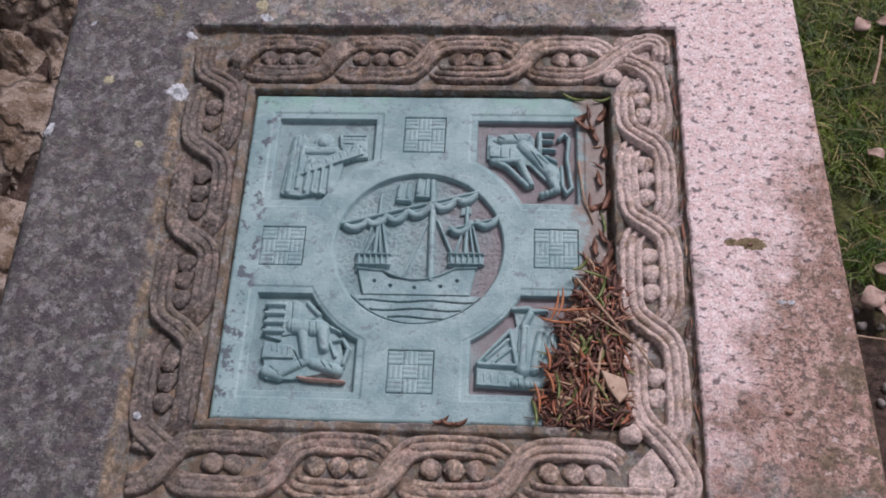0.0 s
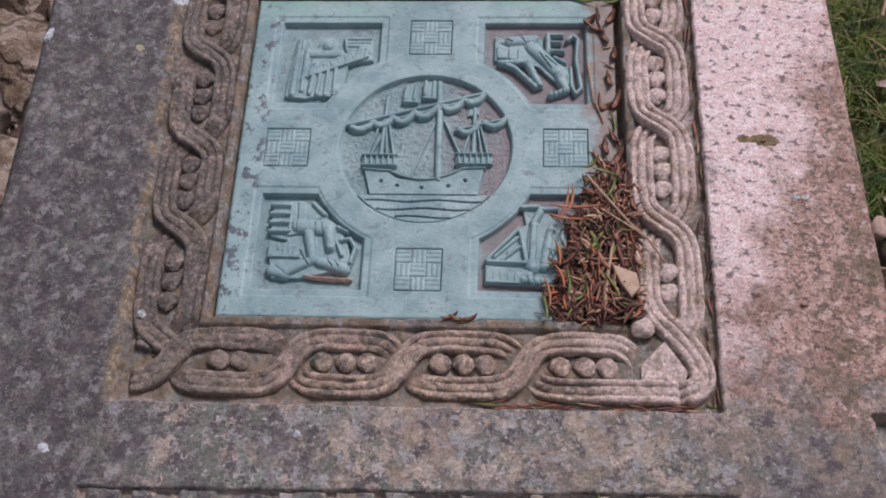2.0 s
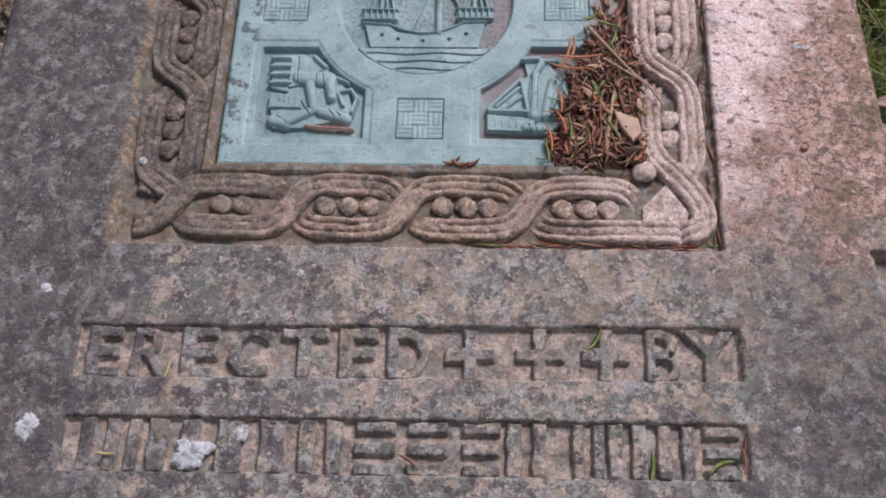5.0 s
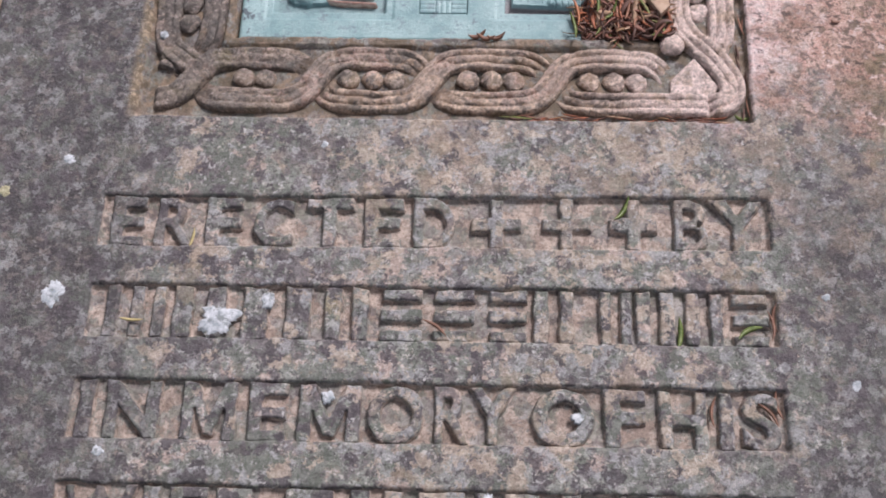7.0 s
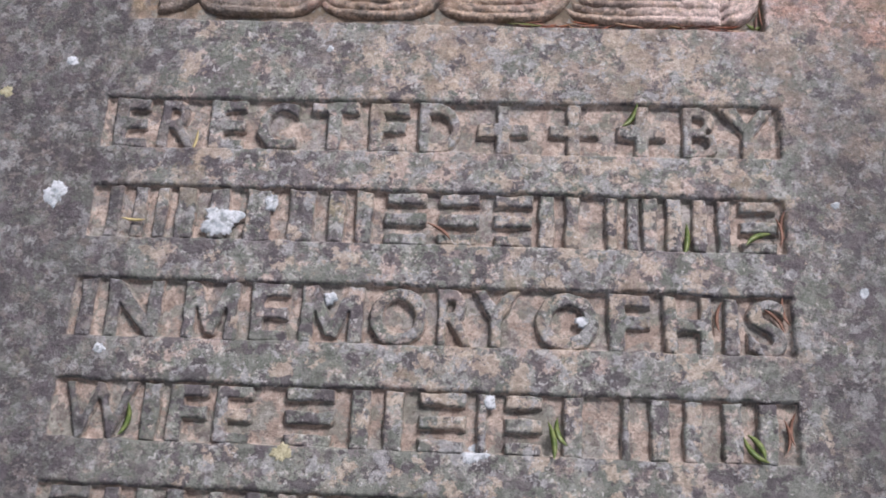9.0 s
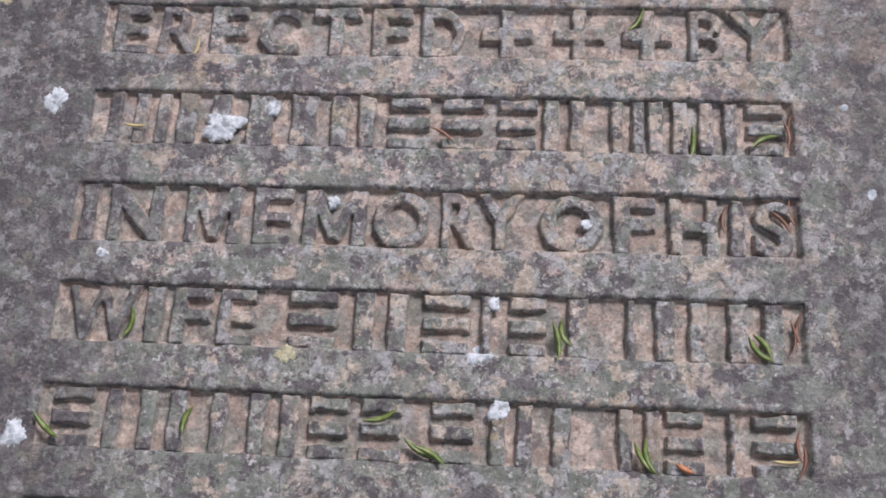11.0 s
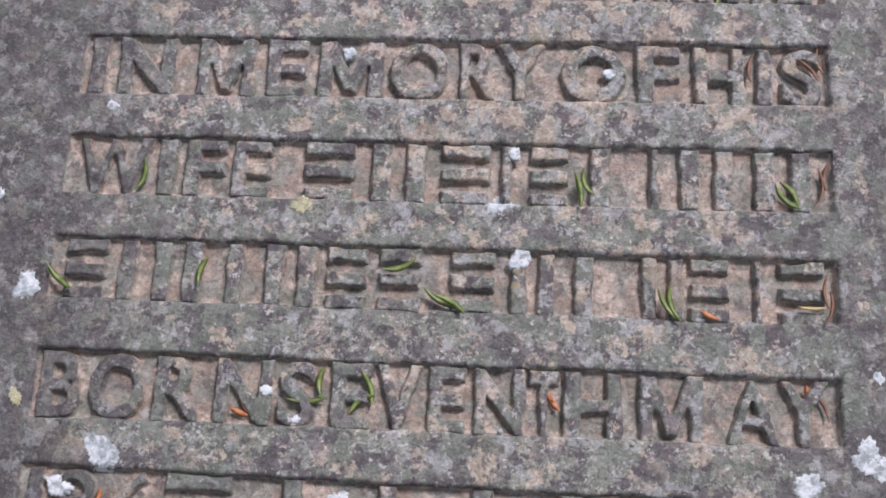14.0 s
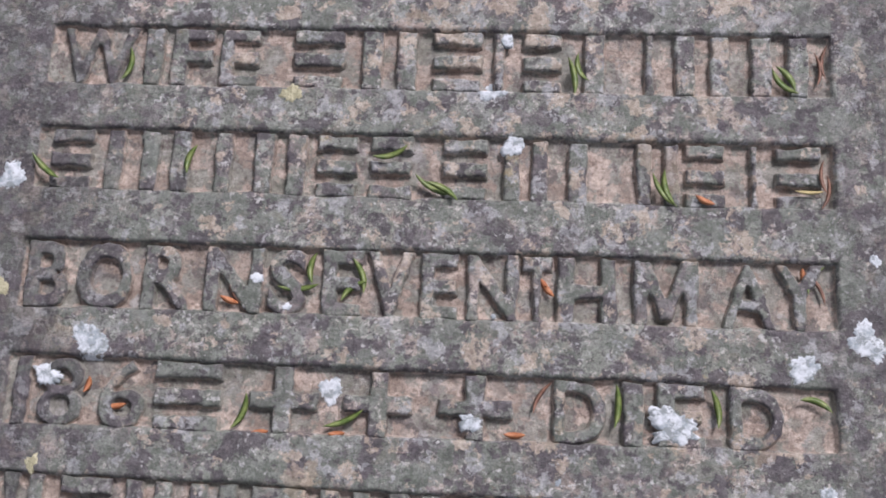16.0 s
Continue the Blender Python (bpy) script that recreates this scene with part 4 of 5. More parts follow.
MOSS = simple("brown_moss", (0.13, 0.10, 0.05), (0.26, 0.20, 0.12), 160, 0.95, 0.8, 0.002)
for k, (x, y, r, long) in enumerate(((0.336, 0.291, 0.0085, 1.9), (0.318, 0.292, 0.005, 1.5))):
    crust(MOSS, x, y, r, 0.0003, long, 0.1 - 0.2 * k, 60 + k)
# two bluish glints on the granite, painted as small white crusts
for k, (x, y) in enumerate(((0.361, 0.2255), (0.371, 0.225))):
    crust(WHITE, x, y, 0.0032, 0.0004, 1.3, 0.3 * k, 70 + k)

# ---- bronze plaque ----
CX, CY, RING = -0.0060, 0.2885, 0.0900
TOP, LOW = -0.012, -0.0185
PX0, PX1, PY0, PY1 = -0.201, 0.192, 0.0935, 0.4815
PANELS = ((-0.171, -0.0615, 0.343, 0.450), (0.052, 0.162, 0.343, 0.4495), (-0.170, -0.062, 0.124, 0.231), (0.052, 0.162, 0.125, 0.233))

WOVEN = ((-0.029, 0.407), (-0.029, 0.124), (-0.173, 0.264), (0.116, 0.2655))


def plaque_height(x, y):
    h = np.full_like(x, TOP) + 0.0003 * field(x, y, 0.03, 80)
    r = np.hypot(x - CX, y - CY)
    h = h - (TOP - LOW) * ease(-0.0006, 0.0020, RING - r)
    h = h + 0.0010 * field(x, y, 0.0026, 81, 2) * ease(0, 0.002, RING - r)
    for a, c in WOVEN:
        e = np.minimum(np.minimum(x - a, a + 0.045 - x), np.minimum(y - c, c + 0.045 - y))
        h = h - 0.0075 * ease(-0.0008, 0.0004, e)
    for a, b, c, d in PANELS:
        e = np.minimum(np.minimum(np.minimum(x - a, b - x), np.minimum(y - c, d - y)), r - 0.1215)
        # the sunk field
        h = h - 0.0068 * ease(-0.0004, 0.0014, e)
    for a, b, c, d in PANELS:
        e = np.minimum(np.minimum(x - a + 0.008, b + 0.008 - x), np.minimum(y - c + 0.008, d + 0.008 - y))
        e = np.minimum(e, r - 0.118)
        h = h - 0.0011 * ease(-0.0005, 0.0005, e)
    return h


gx = np.arange(PX0, PX1 + 0.0005, 0.001)
gy = np.arange(PY0, PY1 + 0.0005, 0.001)
X, Y = np.meshgrid(gx, gy, indexing="ij")
Z = plaque_height(X, Y)
e = np.minimum(np.minimum(X - PX0, PX1 - X), np.minimum(Y - PY0, PY1 - Y))
Z = Z - 0.0015 * (1 - ease(0, 0.003, e)) ** 2
plaque = tagged(new("bronze_plaque"), "square verdigris bronze plaque with a raised sailing ship medallion", "plaque")
child("plate", grid_mesh("plate", X, Y, Z, BRONZE, None, -0.027), plaque)


def relief(name, shapes, floor, parent, mat=None, cell=0.0006, label=""):
    """Cast relief standing on the level floor. shapes: bars (x0, y0, r0, x1, y1, r1, height) and flat pieces (list of corners, height)."""
    pts = []
    for s in shapes:
        if len(s) == 7:
            pts += [(s[0] - s[2], s[1] - s[2]), (s[0] + s[2], s[1] + s[2]), (s[3] - s[5], s[4] - s[5]), (s[3] + s[5], s[4] + s[5])]
        else:
            pts += list(s[0])
    pts = np.array(pts)
    lo, hi = pts.min(0) - 0.002, pts.max(0) + 0.002
    X, Y = np.meshgrid(np.arange(lo[0], hi[0], cell), np.arange(lo[1], hi[1], cell), indexing="ij")
    H = np.full_like(X, -0.002)
    for s in shapes:
        if len(s) == 7:
            x0, y0, r0, x1, y1, r1, hh = s
            dx, dy = x1 - x0, y1 - y0
            t = np.clip(((X - x0) * dx + (Y - y0) * dy) / max(dx * dx + dy * dy, 1e-12), 0, 1)
            r = r0 + (r1 - r0) * t
            d = np.hypot(X - x0 - t * dx, Y - y0 - t * dy) / r
            if hh < 0:
                H = np.where((d < 1) & (H > 0), H + hh * (1 - d ** 2), H)
                continue
            H = np.maximum(H, np.where(d < 1.08, 1.25 * hh * np.sqrt(np.clip(1 - d ** 2.6, 0, 1)) - 0.002 * (d > 1), -0.002))
        else:
            poly, hh = s
            inside = np.zeros(X.shape, bool)
            dist = np.full(X.shape, 9.0)
            for (ax, ay), (bx, by) in zip(poly, poly[1:] + poly[:1]):
                if ay != by:
                    inside ^= ((ay > Y) != (by > Y)) & (X < (bx - ax) * (Y - ay) / (by - ay) + ax)
                ex, ey = bx - ax, by - ay
                t = np.clip(((X - ax) * ex + (Y - ay) * ey) / (ex * ex + ey * ey), 0, 1)
                dist = np.minimum(dist, np.hypot(X - ax - t * ex, Y - ay - t * ey))
            if hh > 0:
                H = np.maximum(H, np.where(inside, hh * ease(-0.0004, 0.0009, dist), -0.002))
            else:
                H = np.where(inside, np.minimum(H, H + hh * ease(0, 0.0012, dist)), H)
    if name == "corner_relief":
        H = np.where(H > 0, H * 1.32, H)
    live = H > -0.0015
    keep = live[:-1, :-1] | live[1:, :-1] | live[:-1, 1:] | live[1:, 1:]
    Z = floor + H + 0.00025 * field(X, Y, 0.004, 90)
    return child(name, grid_mesh(name, X, Y, Z, mat or BRONZE, keep), parent, label)


def poly_arc(x0, y0, x1, y1, sag, r, h, n=7):
    """Bars in a row along a sagging line."""
    out = []
    for i in range(n):
        a, b = i / n, (i + 1) / n
        f = lambda t: (x0 + (x1 - x0) * t, y0 + (y1 - y0) * t - sag * 4 * t * (1 - t))
        (ax, ay), (bx, by) = f(a), f(b)
        out.append((ax, ay, r, bx, by, r, h))
    return out


# the ship
holes = [([(hx + 0.0026 * math.cos(k * math.pi / 4), hy + 0.0026 * math.sin(k * math.pi / 4)) for k in range(8)], -0.0035)
         for hx, hy in ((-0.050, 0.2475), (-0.033, 0.2425), (-0.008, 0.2405), (0.019, 0.2425), (0.036, 0.249))]
relief("hull", [([(-0.069, 0.263), (-0.061, 0.232), (0.050, 0.232), (0.056, 0.265), (0.034, 0.263), (0.017, 0.2535), (-0.012, 0.249), (-0.034, 0.252), (-0.043, 0.260)], 0.0045)]
       + poly_arc(-0.043, 0.2605, 0.034, 0.2635, 0.0125, 0.0013, 0.0058, 10) + [(-0.069, 0.262, 0.0013, -0.043, 0.2595, 0.0013, 0.0056), (0.034, 0.263, 0.0013, 0.056, 0.264, 0.0013, 0.0056)] + holes, LOW, plaque)
for x0, x1, y0 in ((-0.071, -0.035, 0.264), (0.026, 0.063, 0.266)):
    bars = [([(x0, y0), (x1, y0), (x1 + 0.001, y0 + 0.015), (x0 - 0.001, y0 + 0.015)], 0.0028), (x0, y0 + 0.015, 0.0015, x1, y0 + 0.015, 0.0015, 0.0055), (x0, y0 + 0.003, 0.0013, x1, y0 + 0.003, 0.0013, 0.0052)]
    bars += [(x0 + 0.003 + i * 0.006, y0 + 0.005, 0.0013, x0 + 0.003 + i * 0.006, y0 + 0.013, 0.0013, 0.0050) for i in range(6)]
    relief("castle", bars, LOW, plaque)
main_mast = relief("mast", [(0.009, 0.251, 0.0042, 0.006, 0.370, 0.0034, 0.0052)], LOW, plaque)
aft_mast = relief("mast", [(-0.052, 0.281, 0.0028, -0.049, 0.352, 0.0022, 0.0040)], LOW, plaque)
fore_mast = relief("mast", [(0.044, 0.283, 0.0028, 0.044, 0.338, 0.0022, 0.0040)], LOW, plaque)
main_yard = relief("yard", [(-0.089, 0.315, 0.0022, 0.056, 0.357, 0.0024, 0.0060)], LOW, plaque)
fore_yard = relief("yard", [(0.024, 0.309, 0.0016, 0.079, 0.325, 0.0020, 0.0056)], LOW, plaque)
for x0, y0, x1, y1, sag in ((-0.084, 0.307, -0.062, 0.314, 0.005), (-0.062, 0.313, -0.042, 0.320, 0.006), (-0.042, 0.320, -0.020, 0.327, 0.008), (-0.020, 0.327, 0.004, 0.334, 0.008),
                            (0.008, 0.336, 0.032, 0.343, 0.008), (0.032, 0.343, 0.054, 0.351, 0.007), (0.028, 0.309, 0.048, 0.315, 0.007), (0.055, 0.317, 0.078, 0.324, 0.007)):
    low = y1 < 0.326 and x0 > 0
    y0, y1 = y0 + (0.003 if low else 0.006), y1 + (0.003 if low else 0.006)
    relief("furled_sail", poly_arc(x0, y0, x1, y1, sag * 1.15, 0.0042, 0.0056) + poly_arc(x0, y0, x1, y1, sag * 0.35, 0.0024, 0.0040), LOW, fore_yard if low else main_yard)
for x0, y0, x1, y1 in ((-0.066, 0.281, -0.055, 0.318), (-0.039, 0.281, -0.046, 0.318), (-0.046, 0.281, -0.049, 0.318), (-0.062, 0.281, -0.052, 0.305), (-0.020, 0.254, 0.002, 0.318),
                       (0.029, 0.283, 0.013, 0.322), (0.058, 0.283, 0.050, 0.318), (0.033, 0.283, 0.041, 0.312), (0.052, 0.283, 0.047, 0.318)):
    relief("stay", [(x0, y0, 0.0018, x1, y1, 0.0015, 0.0040)], LOW, aft_mast if x0 < -0.03 else fore_mast if x0 > 0.03 else main_mast)
relief("pennant", [([(-0.034, 0.344), (-0.017, 0.342), (-0.017, 0.368), (-0.033, 0.366)], 0.0034), (-0.032, 0.346, 0.0024, -0.018, 0.345, 0.0024, 0.005), (-0.031, 0.350, 0.003, -0.029, 0.365, 0.0026, 0.0048), (-0.021, 0.350, 0.0024, -0.020, 0.366, 0.0022, 0.0046)], LOW, main_mast)
relief("pennant", [([(-0.012, 0.350), (0.003, 0.348), (0.003, 0.373), (-0.012, 0.371)], 0.0036), (-0.011, 0.351, 0.0024, 0.001, 0.350, 0.0022, 0.0052), (-0.010, 0.356, 0.003, -0.009, 0.371, 0.0028, 0.005), (-0.001, 0.354, 0.0024, 0.000, 0.372, 0.0022, 0.0046)], LOW, main_mast)
relief("pennant", [([(0.036, 0.328), (0.049, 0.330), (0.048, 0.340), (0.038, 0.338)], 0.0034)], LOW, fore_mast)
sea_y = 0.2330
half = math.sqrt((RING - 0.002) ** 2 - (sea_y - CY) ** 2)
turn = math.atan2(sea_y - CY, half)
rim = [(CX + (RING - 0.002) * math.cos(turn - (math.pi + 2 * turn) * i / 24), CY + (RING - 0.002) * math.sin(turn - (math.pi + 2 * turn) * i / 24)) for i in range(25)]
grooves = []
for k, y in enumerate((0.2255, 0.2160, 0.2070)):
    half = math.sqrt((RING - 0.004) ** 2 - (y - CY) ** 2)
    w = lambda t: (CX + half * t, y + 0.0011 * math.sin(t * half * 95 + k * 1.4))
    for i in range(22):
        (ax, ay), (bx, by) = w(-1 + i / 11), w(-1 + (i + 1) / 11)
        grooves.append((ax, ay, 0.0011, bx, by, 0.0011, -0.0030))
relief("sea", [(rim, 0.0030)] + grooves, LOW, plaque, label="calm waves cut as long grooves")

# woven squares
S = 0.045
X, Y = np.meshgrid(np.linspace(0, S, 76), np.linspace(0, S, 76), indexing="ij")
ci, cj = np.minimum((X / S * 3).astype(int), 2), np.minimum((Y / S * 3).astype(int), 2)
cu, cv = X / S * 3 - ci, Y / S * 3 - cj
along = np.where((ci + cj) % 2 == 0, cv, cu)
rib = np.abs(np.sin(np.pi * along * 3)) ** 0.3
gap = np.minimum(np.minimum(cu, 1 - cu), np.minimum(cv, 1 - cv))
Z = TOP - 0.0022 + 0.0013 * rib + 0.0007 * ease(0, 0.05, gap)
weave = grid_mesh("woven_square", X, Y, Z, BRONZE)
for x, y in WOVEN:
    child("woven_square", weave, plaque, "", pose(x, y, 0))

# corner reliefs, worn to plain masses
FLOOR = TOP - 0.0074
def cuts(lines, r=0.0007, depth=0.0022):
    return [(a, b, r, c, d, r, -depth) for a, b, c, d in lines]


# upright folds, a slanting band and barred side pieces
relief("corner_relief", [([(-0.161, 0.352), (-0.138, 0.349), (-0.126, 0.353), (-0.104, 0.351), (-0.097, 0.372), (-0.094, 0.402), (-0.104, 0.418), (-0.136, 0.418), (-0.142, 0.432), (-0.155, 0.428), (-0.158, 0.390)], 0.0034),
                         (-0.153, 0.356, 0.005, -0.149, 0.424, 0.006, 0.0044), (-0.143, 0.360, 0.0035, -0.141, 0.412, 0.0045, 0.0045),
                         (-0.134, 0.356, 0.0032, -0.130, 0.395, 0.0036, 0.0048), (-0.126, 0.355, 0.0030, -0.124, 0.39, 0.003, 0.0046), (-0.117, 0.354, 0.0030, -0.116, 0.39, 0.003, 0.0048), (-0.108, 0.355, 0.0030, -0.108, 0.39, 0.003, 0.0046),
                         (-0.119, 0.421, 0.0120, -0.119, 0.4212, 0.0120, 0.0034), (-0.119, 0.420, 0.0080, -0.119, 0.4202, 0.0080, 0.0050), (-0.136, 0.408, 0.006, -0.104, 0.408, 0.006, 0.0046),
                         ([(-0.147, 0.372), (-0.142, 0.386), (-0.080, 0.417), (-0.072, 0.403), (-0.110, 0.387)], 0.0060), ([(-0.103, 0.432), (-0.070, 0.432), (-0.068, 0.400), (-0.084, 0.398), (-0.100, 0.412)], 0.0036)]
       + cuts([(-0.098, 0.428, -0.072, 0.428), (-0.098, 0.423, -0.074, 0.423), (-0.097, 0.418, -0.086, 0.418), (-0.149, 0.358, -0.148, 0.426), (-0.138, 0.356, -0.136, 0.400), (-0.088, 0.404, -0.086, 0.412), (-0.079, 0.402, -0.078, 0.415)])
       + cuts([(-0.136 + i * 0.0075, 0.379 + i * 0.0037, -0.138 + i * 0.0075, 0.385 + i * 0.0037) for i in range(7)], 0.0006, 0.001), FLOOR, plaque, label="relief of folds and a slanting band")
# curling masses with a barred block
relief("corner_relief", [([(0.063, 0.400), (0.063, 0.434), (0.074, 0.430), (0.084, 0.433), (0.108, 0.436), (0.116, 0.428), (0.116, 0.408), (0.142, 0.392), (0.146, 0.372), (0.134, 0.366), (0.126, 0.374), (0.110, 0.392), (0.090, 0.396)], 0.0034),
                         (0.080, 0.426, 0.007, 0.106, 0.428, 0.0075, 0.0050), (0.104, 0.418, 0.009, 0.136, 0.380, 0.0085, 0.0056), ([(0.066, 0.402), (0.065, 0.418), (0.098, 0.413), (0.097, 0.399)], 0.0056),
                         (0.070, 0.397, 0.004, 0.100, 0.398, 0.005, 0.0050), (0.100, 0.395, 0.005, 0.112, 0.368, 0.0042, 0.0054), (0.086, 0.390, 0.0036, 0.108, 0.366, 0.0034, 0.0046), (0.086, 0.390, 0.0036, 0.074, 0.396, 0.0036, 0.0046),
                         (0.134, 0.378, 0.0075, 0.140, 0.362, 0.0045, 0.0054), (0.140, 0.361, 0.004, 0.124, 0.355, 0.004, 0.0052), (0.121, 0.410, 0.0034, 0.121, 0.434, 0.0034, 0.0052),
                         (0.121, 0.434, 0.0026, 0.136, 0.434, 0.0024, 0.0050), (0.121, 0.424, 0.0026, 0.134, 0.424, 0.0024, 0.0050), (0.121, 0.413, 0.0026, 0.137, 0.412, 0.0024, 0.0050), (0.128, 0.404, 0.003, 0.138, 0.398, 0.003, 0.0046),
                         (0.142, 0.427, 0.0026, 0.148, 0.434, 0.0026, 0.0046), (0.148, 0.434, 0.0026, 0.153, 0.428, 0.0026, 0.0046), (0.153, 0.428, 0.0028, 0.151, 0.400, 0.0026, 0.0046), (0.151, 0.400, 0.0026, 0.156, 0.364, 0.0028, 0.0046),
                         (0.156, 0.364, 0.0026, 0.150, 0.357, 0.0026, 0.0046), (0.150, 0.357, 0.0026, 0.146, 0.366, 0.0024, 0.0046), (0.146, 0.366, 0.0024, 0.145, 0.390, 0.0024, 0.0046)]
       + cuts([(0.070, 0.424, 0.078, 0.419), (0.072, 0.430, 0.082, 0.424), (0.090, 0.434, 0.096, 0.424), (0.112, 0.430, 0.106, 0.420), (0.118, 0.404, 0.130, 0.392), (0.112, 0.408, 0.124, 0.388), (0.126, 0.358, 0.127, 0.353), (0.131, 0.359, 0.132, 0.354), (0.136, 0.360, 0.137, 0.355), (0.078, 0.402, 0.078, 0.415), (0.088, 0.401, 0.088, 0.414)]),
       FLOOR, plaque, label="relief of curling masses with a barred block")
# a barred block over rounded masses and a rolled band
relief("corner_relief", [([(-0.158, 0.183), (-0.158, 0.222), (-0.128, 0.225), (-0.112, 0.214), (-0.100, 0.204), (-0.086, 0.192), (-0.078, 0.176), (-0.072, 0.150), (-0.100, 0.142), (-0.124, 0.136), (-0.152, 0.136), (-0.158, 0.168), (-0.140, 0.178)], 0.0030),
                         (-0.158, 0.218, 0.0030, -0.140, 0.218, 0.003, 0.0052), (-0.158, 0.208, 0.0030, -0.140, 0.208, 0.003, 0.0052), (-0.158, 0.198, 0.0030, -0.140, 0.198, 0.003, 0.0052), (-0.158, 0.188, 0.0030, -0.138, 0.188, 0.003, 0.0052),
                         ([(-0.140, 0.182), (-0.140, 0.222), (-0.124, 0.222), (-0.122, 0.186)], 0.0048), (-0.128, 0.194, 0.010, -0.100, 0.192, 0.010, 0.0062), (-0.098, 0.190, 0.008, -0.095, 0.170, 0.0056, 0.0066), (-0.118, 0.186, 0.007, -0.112, 0.158, 0.0055, 0.0060),
                         (-0.112, 0.156, 0.0055, -0.136, 0.143, 0.0055, 0.0054), ([(-0.158, 0.158), (-0.157, 0.177), (-0.128, 0.173), (-0.124, 0.158)], 0.0052), (-0.152, 0.145, 0.0065, -0.138, 0.140, 0.006, 0.0046),
                         (-0.104, 0.154, 0.0068, -0.080, 0.147, 0.0065, 0.0054), (-0.086, 0.178, 0.0026, -0.076, 0.180, 0.0026, 0.0050), (-0.076, 0.180, 0.0026, -0.070, 0.170, 0.0026, 0.0050), (-0.070, 0.170, 0.0026, -0.074, 0.154, 0.0026, 0.0050),
                         (-0.089, 0.176, 0.0026, -0.083, 0.162, 0.0026, 0.0048), (-0.104, 0.208, 0.0034, -0.116, 0.220, 0.0030, 0.0046), (-0.090, 0.193, 0.003, -0.080, 0.188, 0.002, 0.0052)]
       + cuts([(-0.132, 0.220, -0.131, 0.188), (-0.106, 0.198, -0.104, 0.184), (-0.112, 0.196, -0.112, 0.182), (-0.126, 0.168, -0.116, 0.150), (-0.148, 0.150, -0.140, 0.144), (-0.098, 0.158, -0.092, 0.149), (-0.090, 0.156, -0.085, 0.148), (-0.122, 0.200, -0.108, 0.203)]), FLOOR, plaque, label="relief of rounded masses and a rolled band")
relief("scroll_edge", [(-0.119, 0.1395, 0.0016, -0.108, 0.1375, 0.0026, 0.0046), (-0.108, 0.1375, 0.0026, -0.073, 0.1355, 0.0022, 0.0048)], FLOOR, plaque, COPPER, label="edge rubbed to bright copper")
relief("corner_relief", [([(0.058, 0.133), (0.108, 0.131), (0.124, 0.134), (0.136, 0.150), (0.142, 0.196), (0.126, 0.206), (0.116, 0.222), (0.094, 0.222), (0.098, 0.200), (0.084, 0.190), (0.058, 0.160)], 0.0026),
                         ([(0.059, 0.134), (0.106, 0.132), (0.106, 0.148), (0.059, 0.153)], 0.0054), (0.060, 0.158, 0.0026, 0.092, 0.194, 0.0028, 0.0054), (0.062, 0.157, 0.0026, 0.098, 0.156, 0.0030, 0.0052),
                         (0.068, 0.163, 0.0026, 0.090, 0.184, 0.0026, 0.0044), (0.076, 0.160, 0.0026, 0.092, 0.174, 0.0026, 0.0044), (0.092, 0.194, 0.0026, 0.099, 0.157, 0.0028, 0.0052),
                         (0.105, 0.152, 0.0085, 0.107, 0.196, 0.006, 0.0060), (0.106, 0.200, 0.0048, 0.112, 0.212, 0.005, 0.0056), (0.094, 0.218, 0.0030, 0.110, 0.219, 0.0036, 0.0052),
                         (0.116, 0.152, 0.0066, 0.124, 0.192, 0.006, 0.0052), (0.129, 0.160, 0.006, 0.137, 0.196, 0.004, 0.0048), (0.112, 0.216, 0.003, 0.128, 0.217, 0.003, 0.0046), (0.096, 0.137, 0.005, 0.120, 0.135, 0.005, 0.0058)]
       + cuts([(0.064, 0.160, 0.090, 0.188), (0.078, 0.158, 0.080, 0.168), (0.101, 0.160, 0.103, 0.196), (0.108, 0.158, 0.109, 0.196), (0.120, 0.155, 0.126, 0.190), (0.132, 0.160, 0.138, 0.192), (0.100, 0.141, 0.101, 0.133), (0.106, 0.141, 0.107, 0.133), (0.112, 0.140, 0.113, 0.132)]), FLOOR, plaque, label="fanned relief on a plain block")
# lettering on the scrolls, too small to tell
for x0, y0, x1, y1, n in ((0.064, 0.143, 0.092, 0.141, 4), (-0.150, 0.171, -0.128, 0.166, 4)):
    for i in range(n):
        t = (i + 0.5) / n
        x, y = x0 + (x1 - x0) * t, y0 + (y1 - y0) * t
        relief("raised_bar", [(x, y - 0.0035, 0.0011, x, y + 0.0035, 0.0011, 0.0012)], FLOOR + 0.0064, plaque)

# ---- fallen leaves and litter ----


def needle(length, width, bend, curl, n=8):
    """One flat, curved needle leaf with a midrib, lying along x from its middle: vertices and faces."""
    v, f = [], []
    for i in range(n + 1):
        t = i / n * 2 - 1
        w = width / 2 * max(0.05, (1 - abs(t) ** 2.6))
        x, y = t * length / 2, bend * (t * t - 0.3)
        z = curl * (t * t) + 0.0004
        dx, dy = length / 2, 2 * bend * t
        ln = math.hypot(dx, dy)
        nx, ny = -dy / ln, dx / ln
        for s, up in ((-1, 0.0), (0, 0.0006), (1, 0.0)):
            v.append((x + nx * w * s, y + ny * w * s, z + up))
        v.append((x, y, z - 0.0003))
    for i in range(n):
        a, b = i * 4, i * 4 + 4
        f += [(a, a + 1, b + 1, b), (a + 1, a + 2, b + 2, b + 1), (a + 2, a + 3, b + 3, b + 2), (a + 3, a, b, b + 3)]
    return v, f


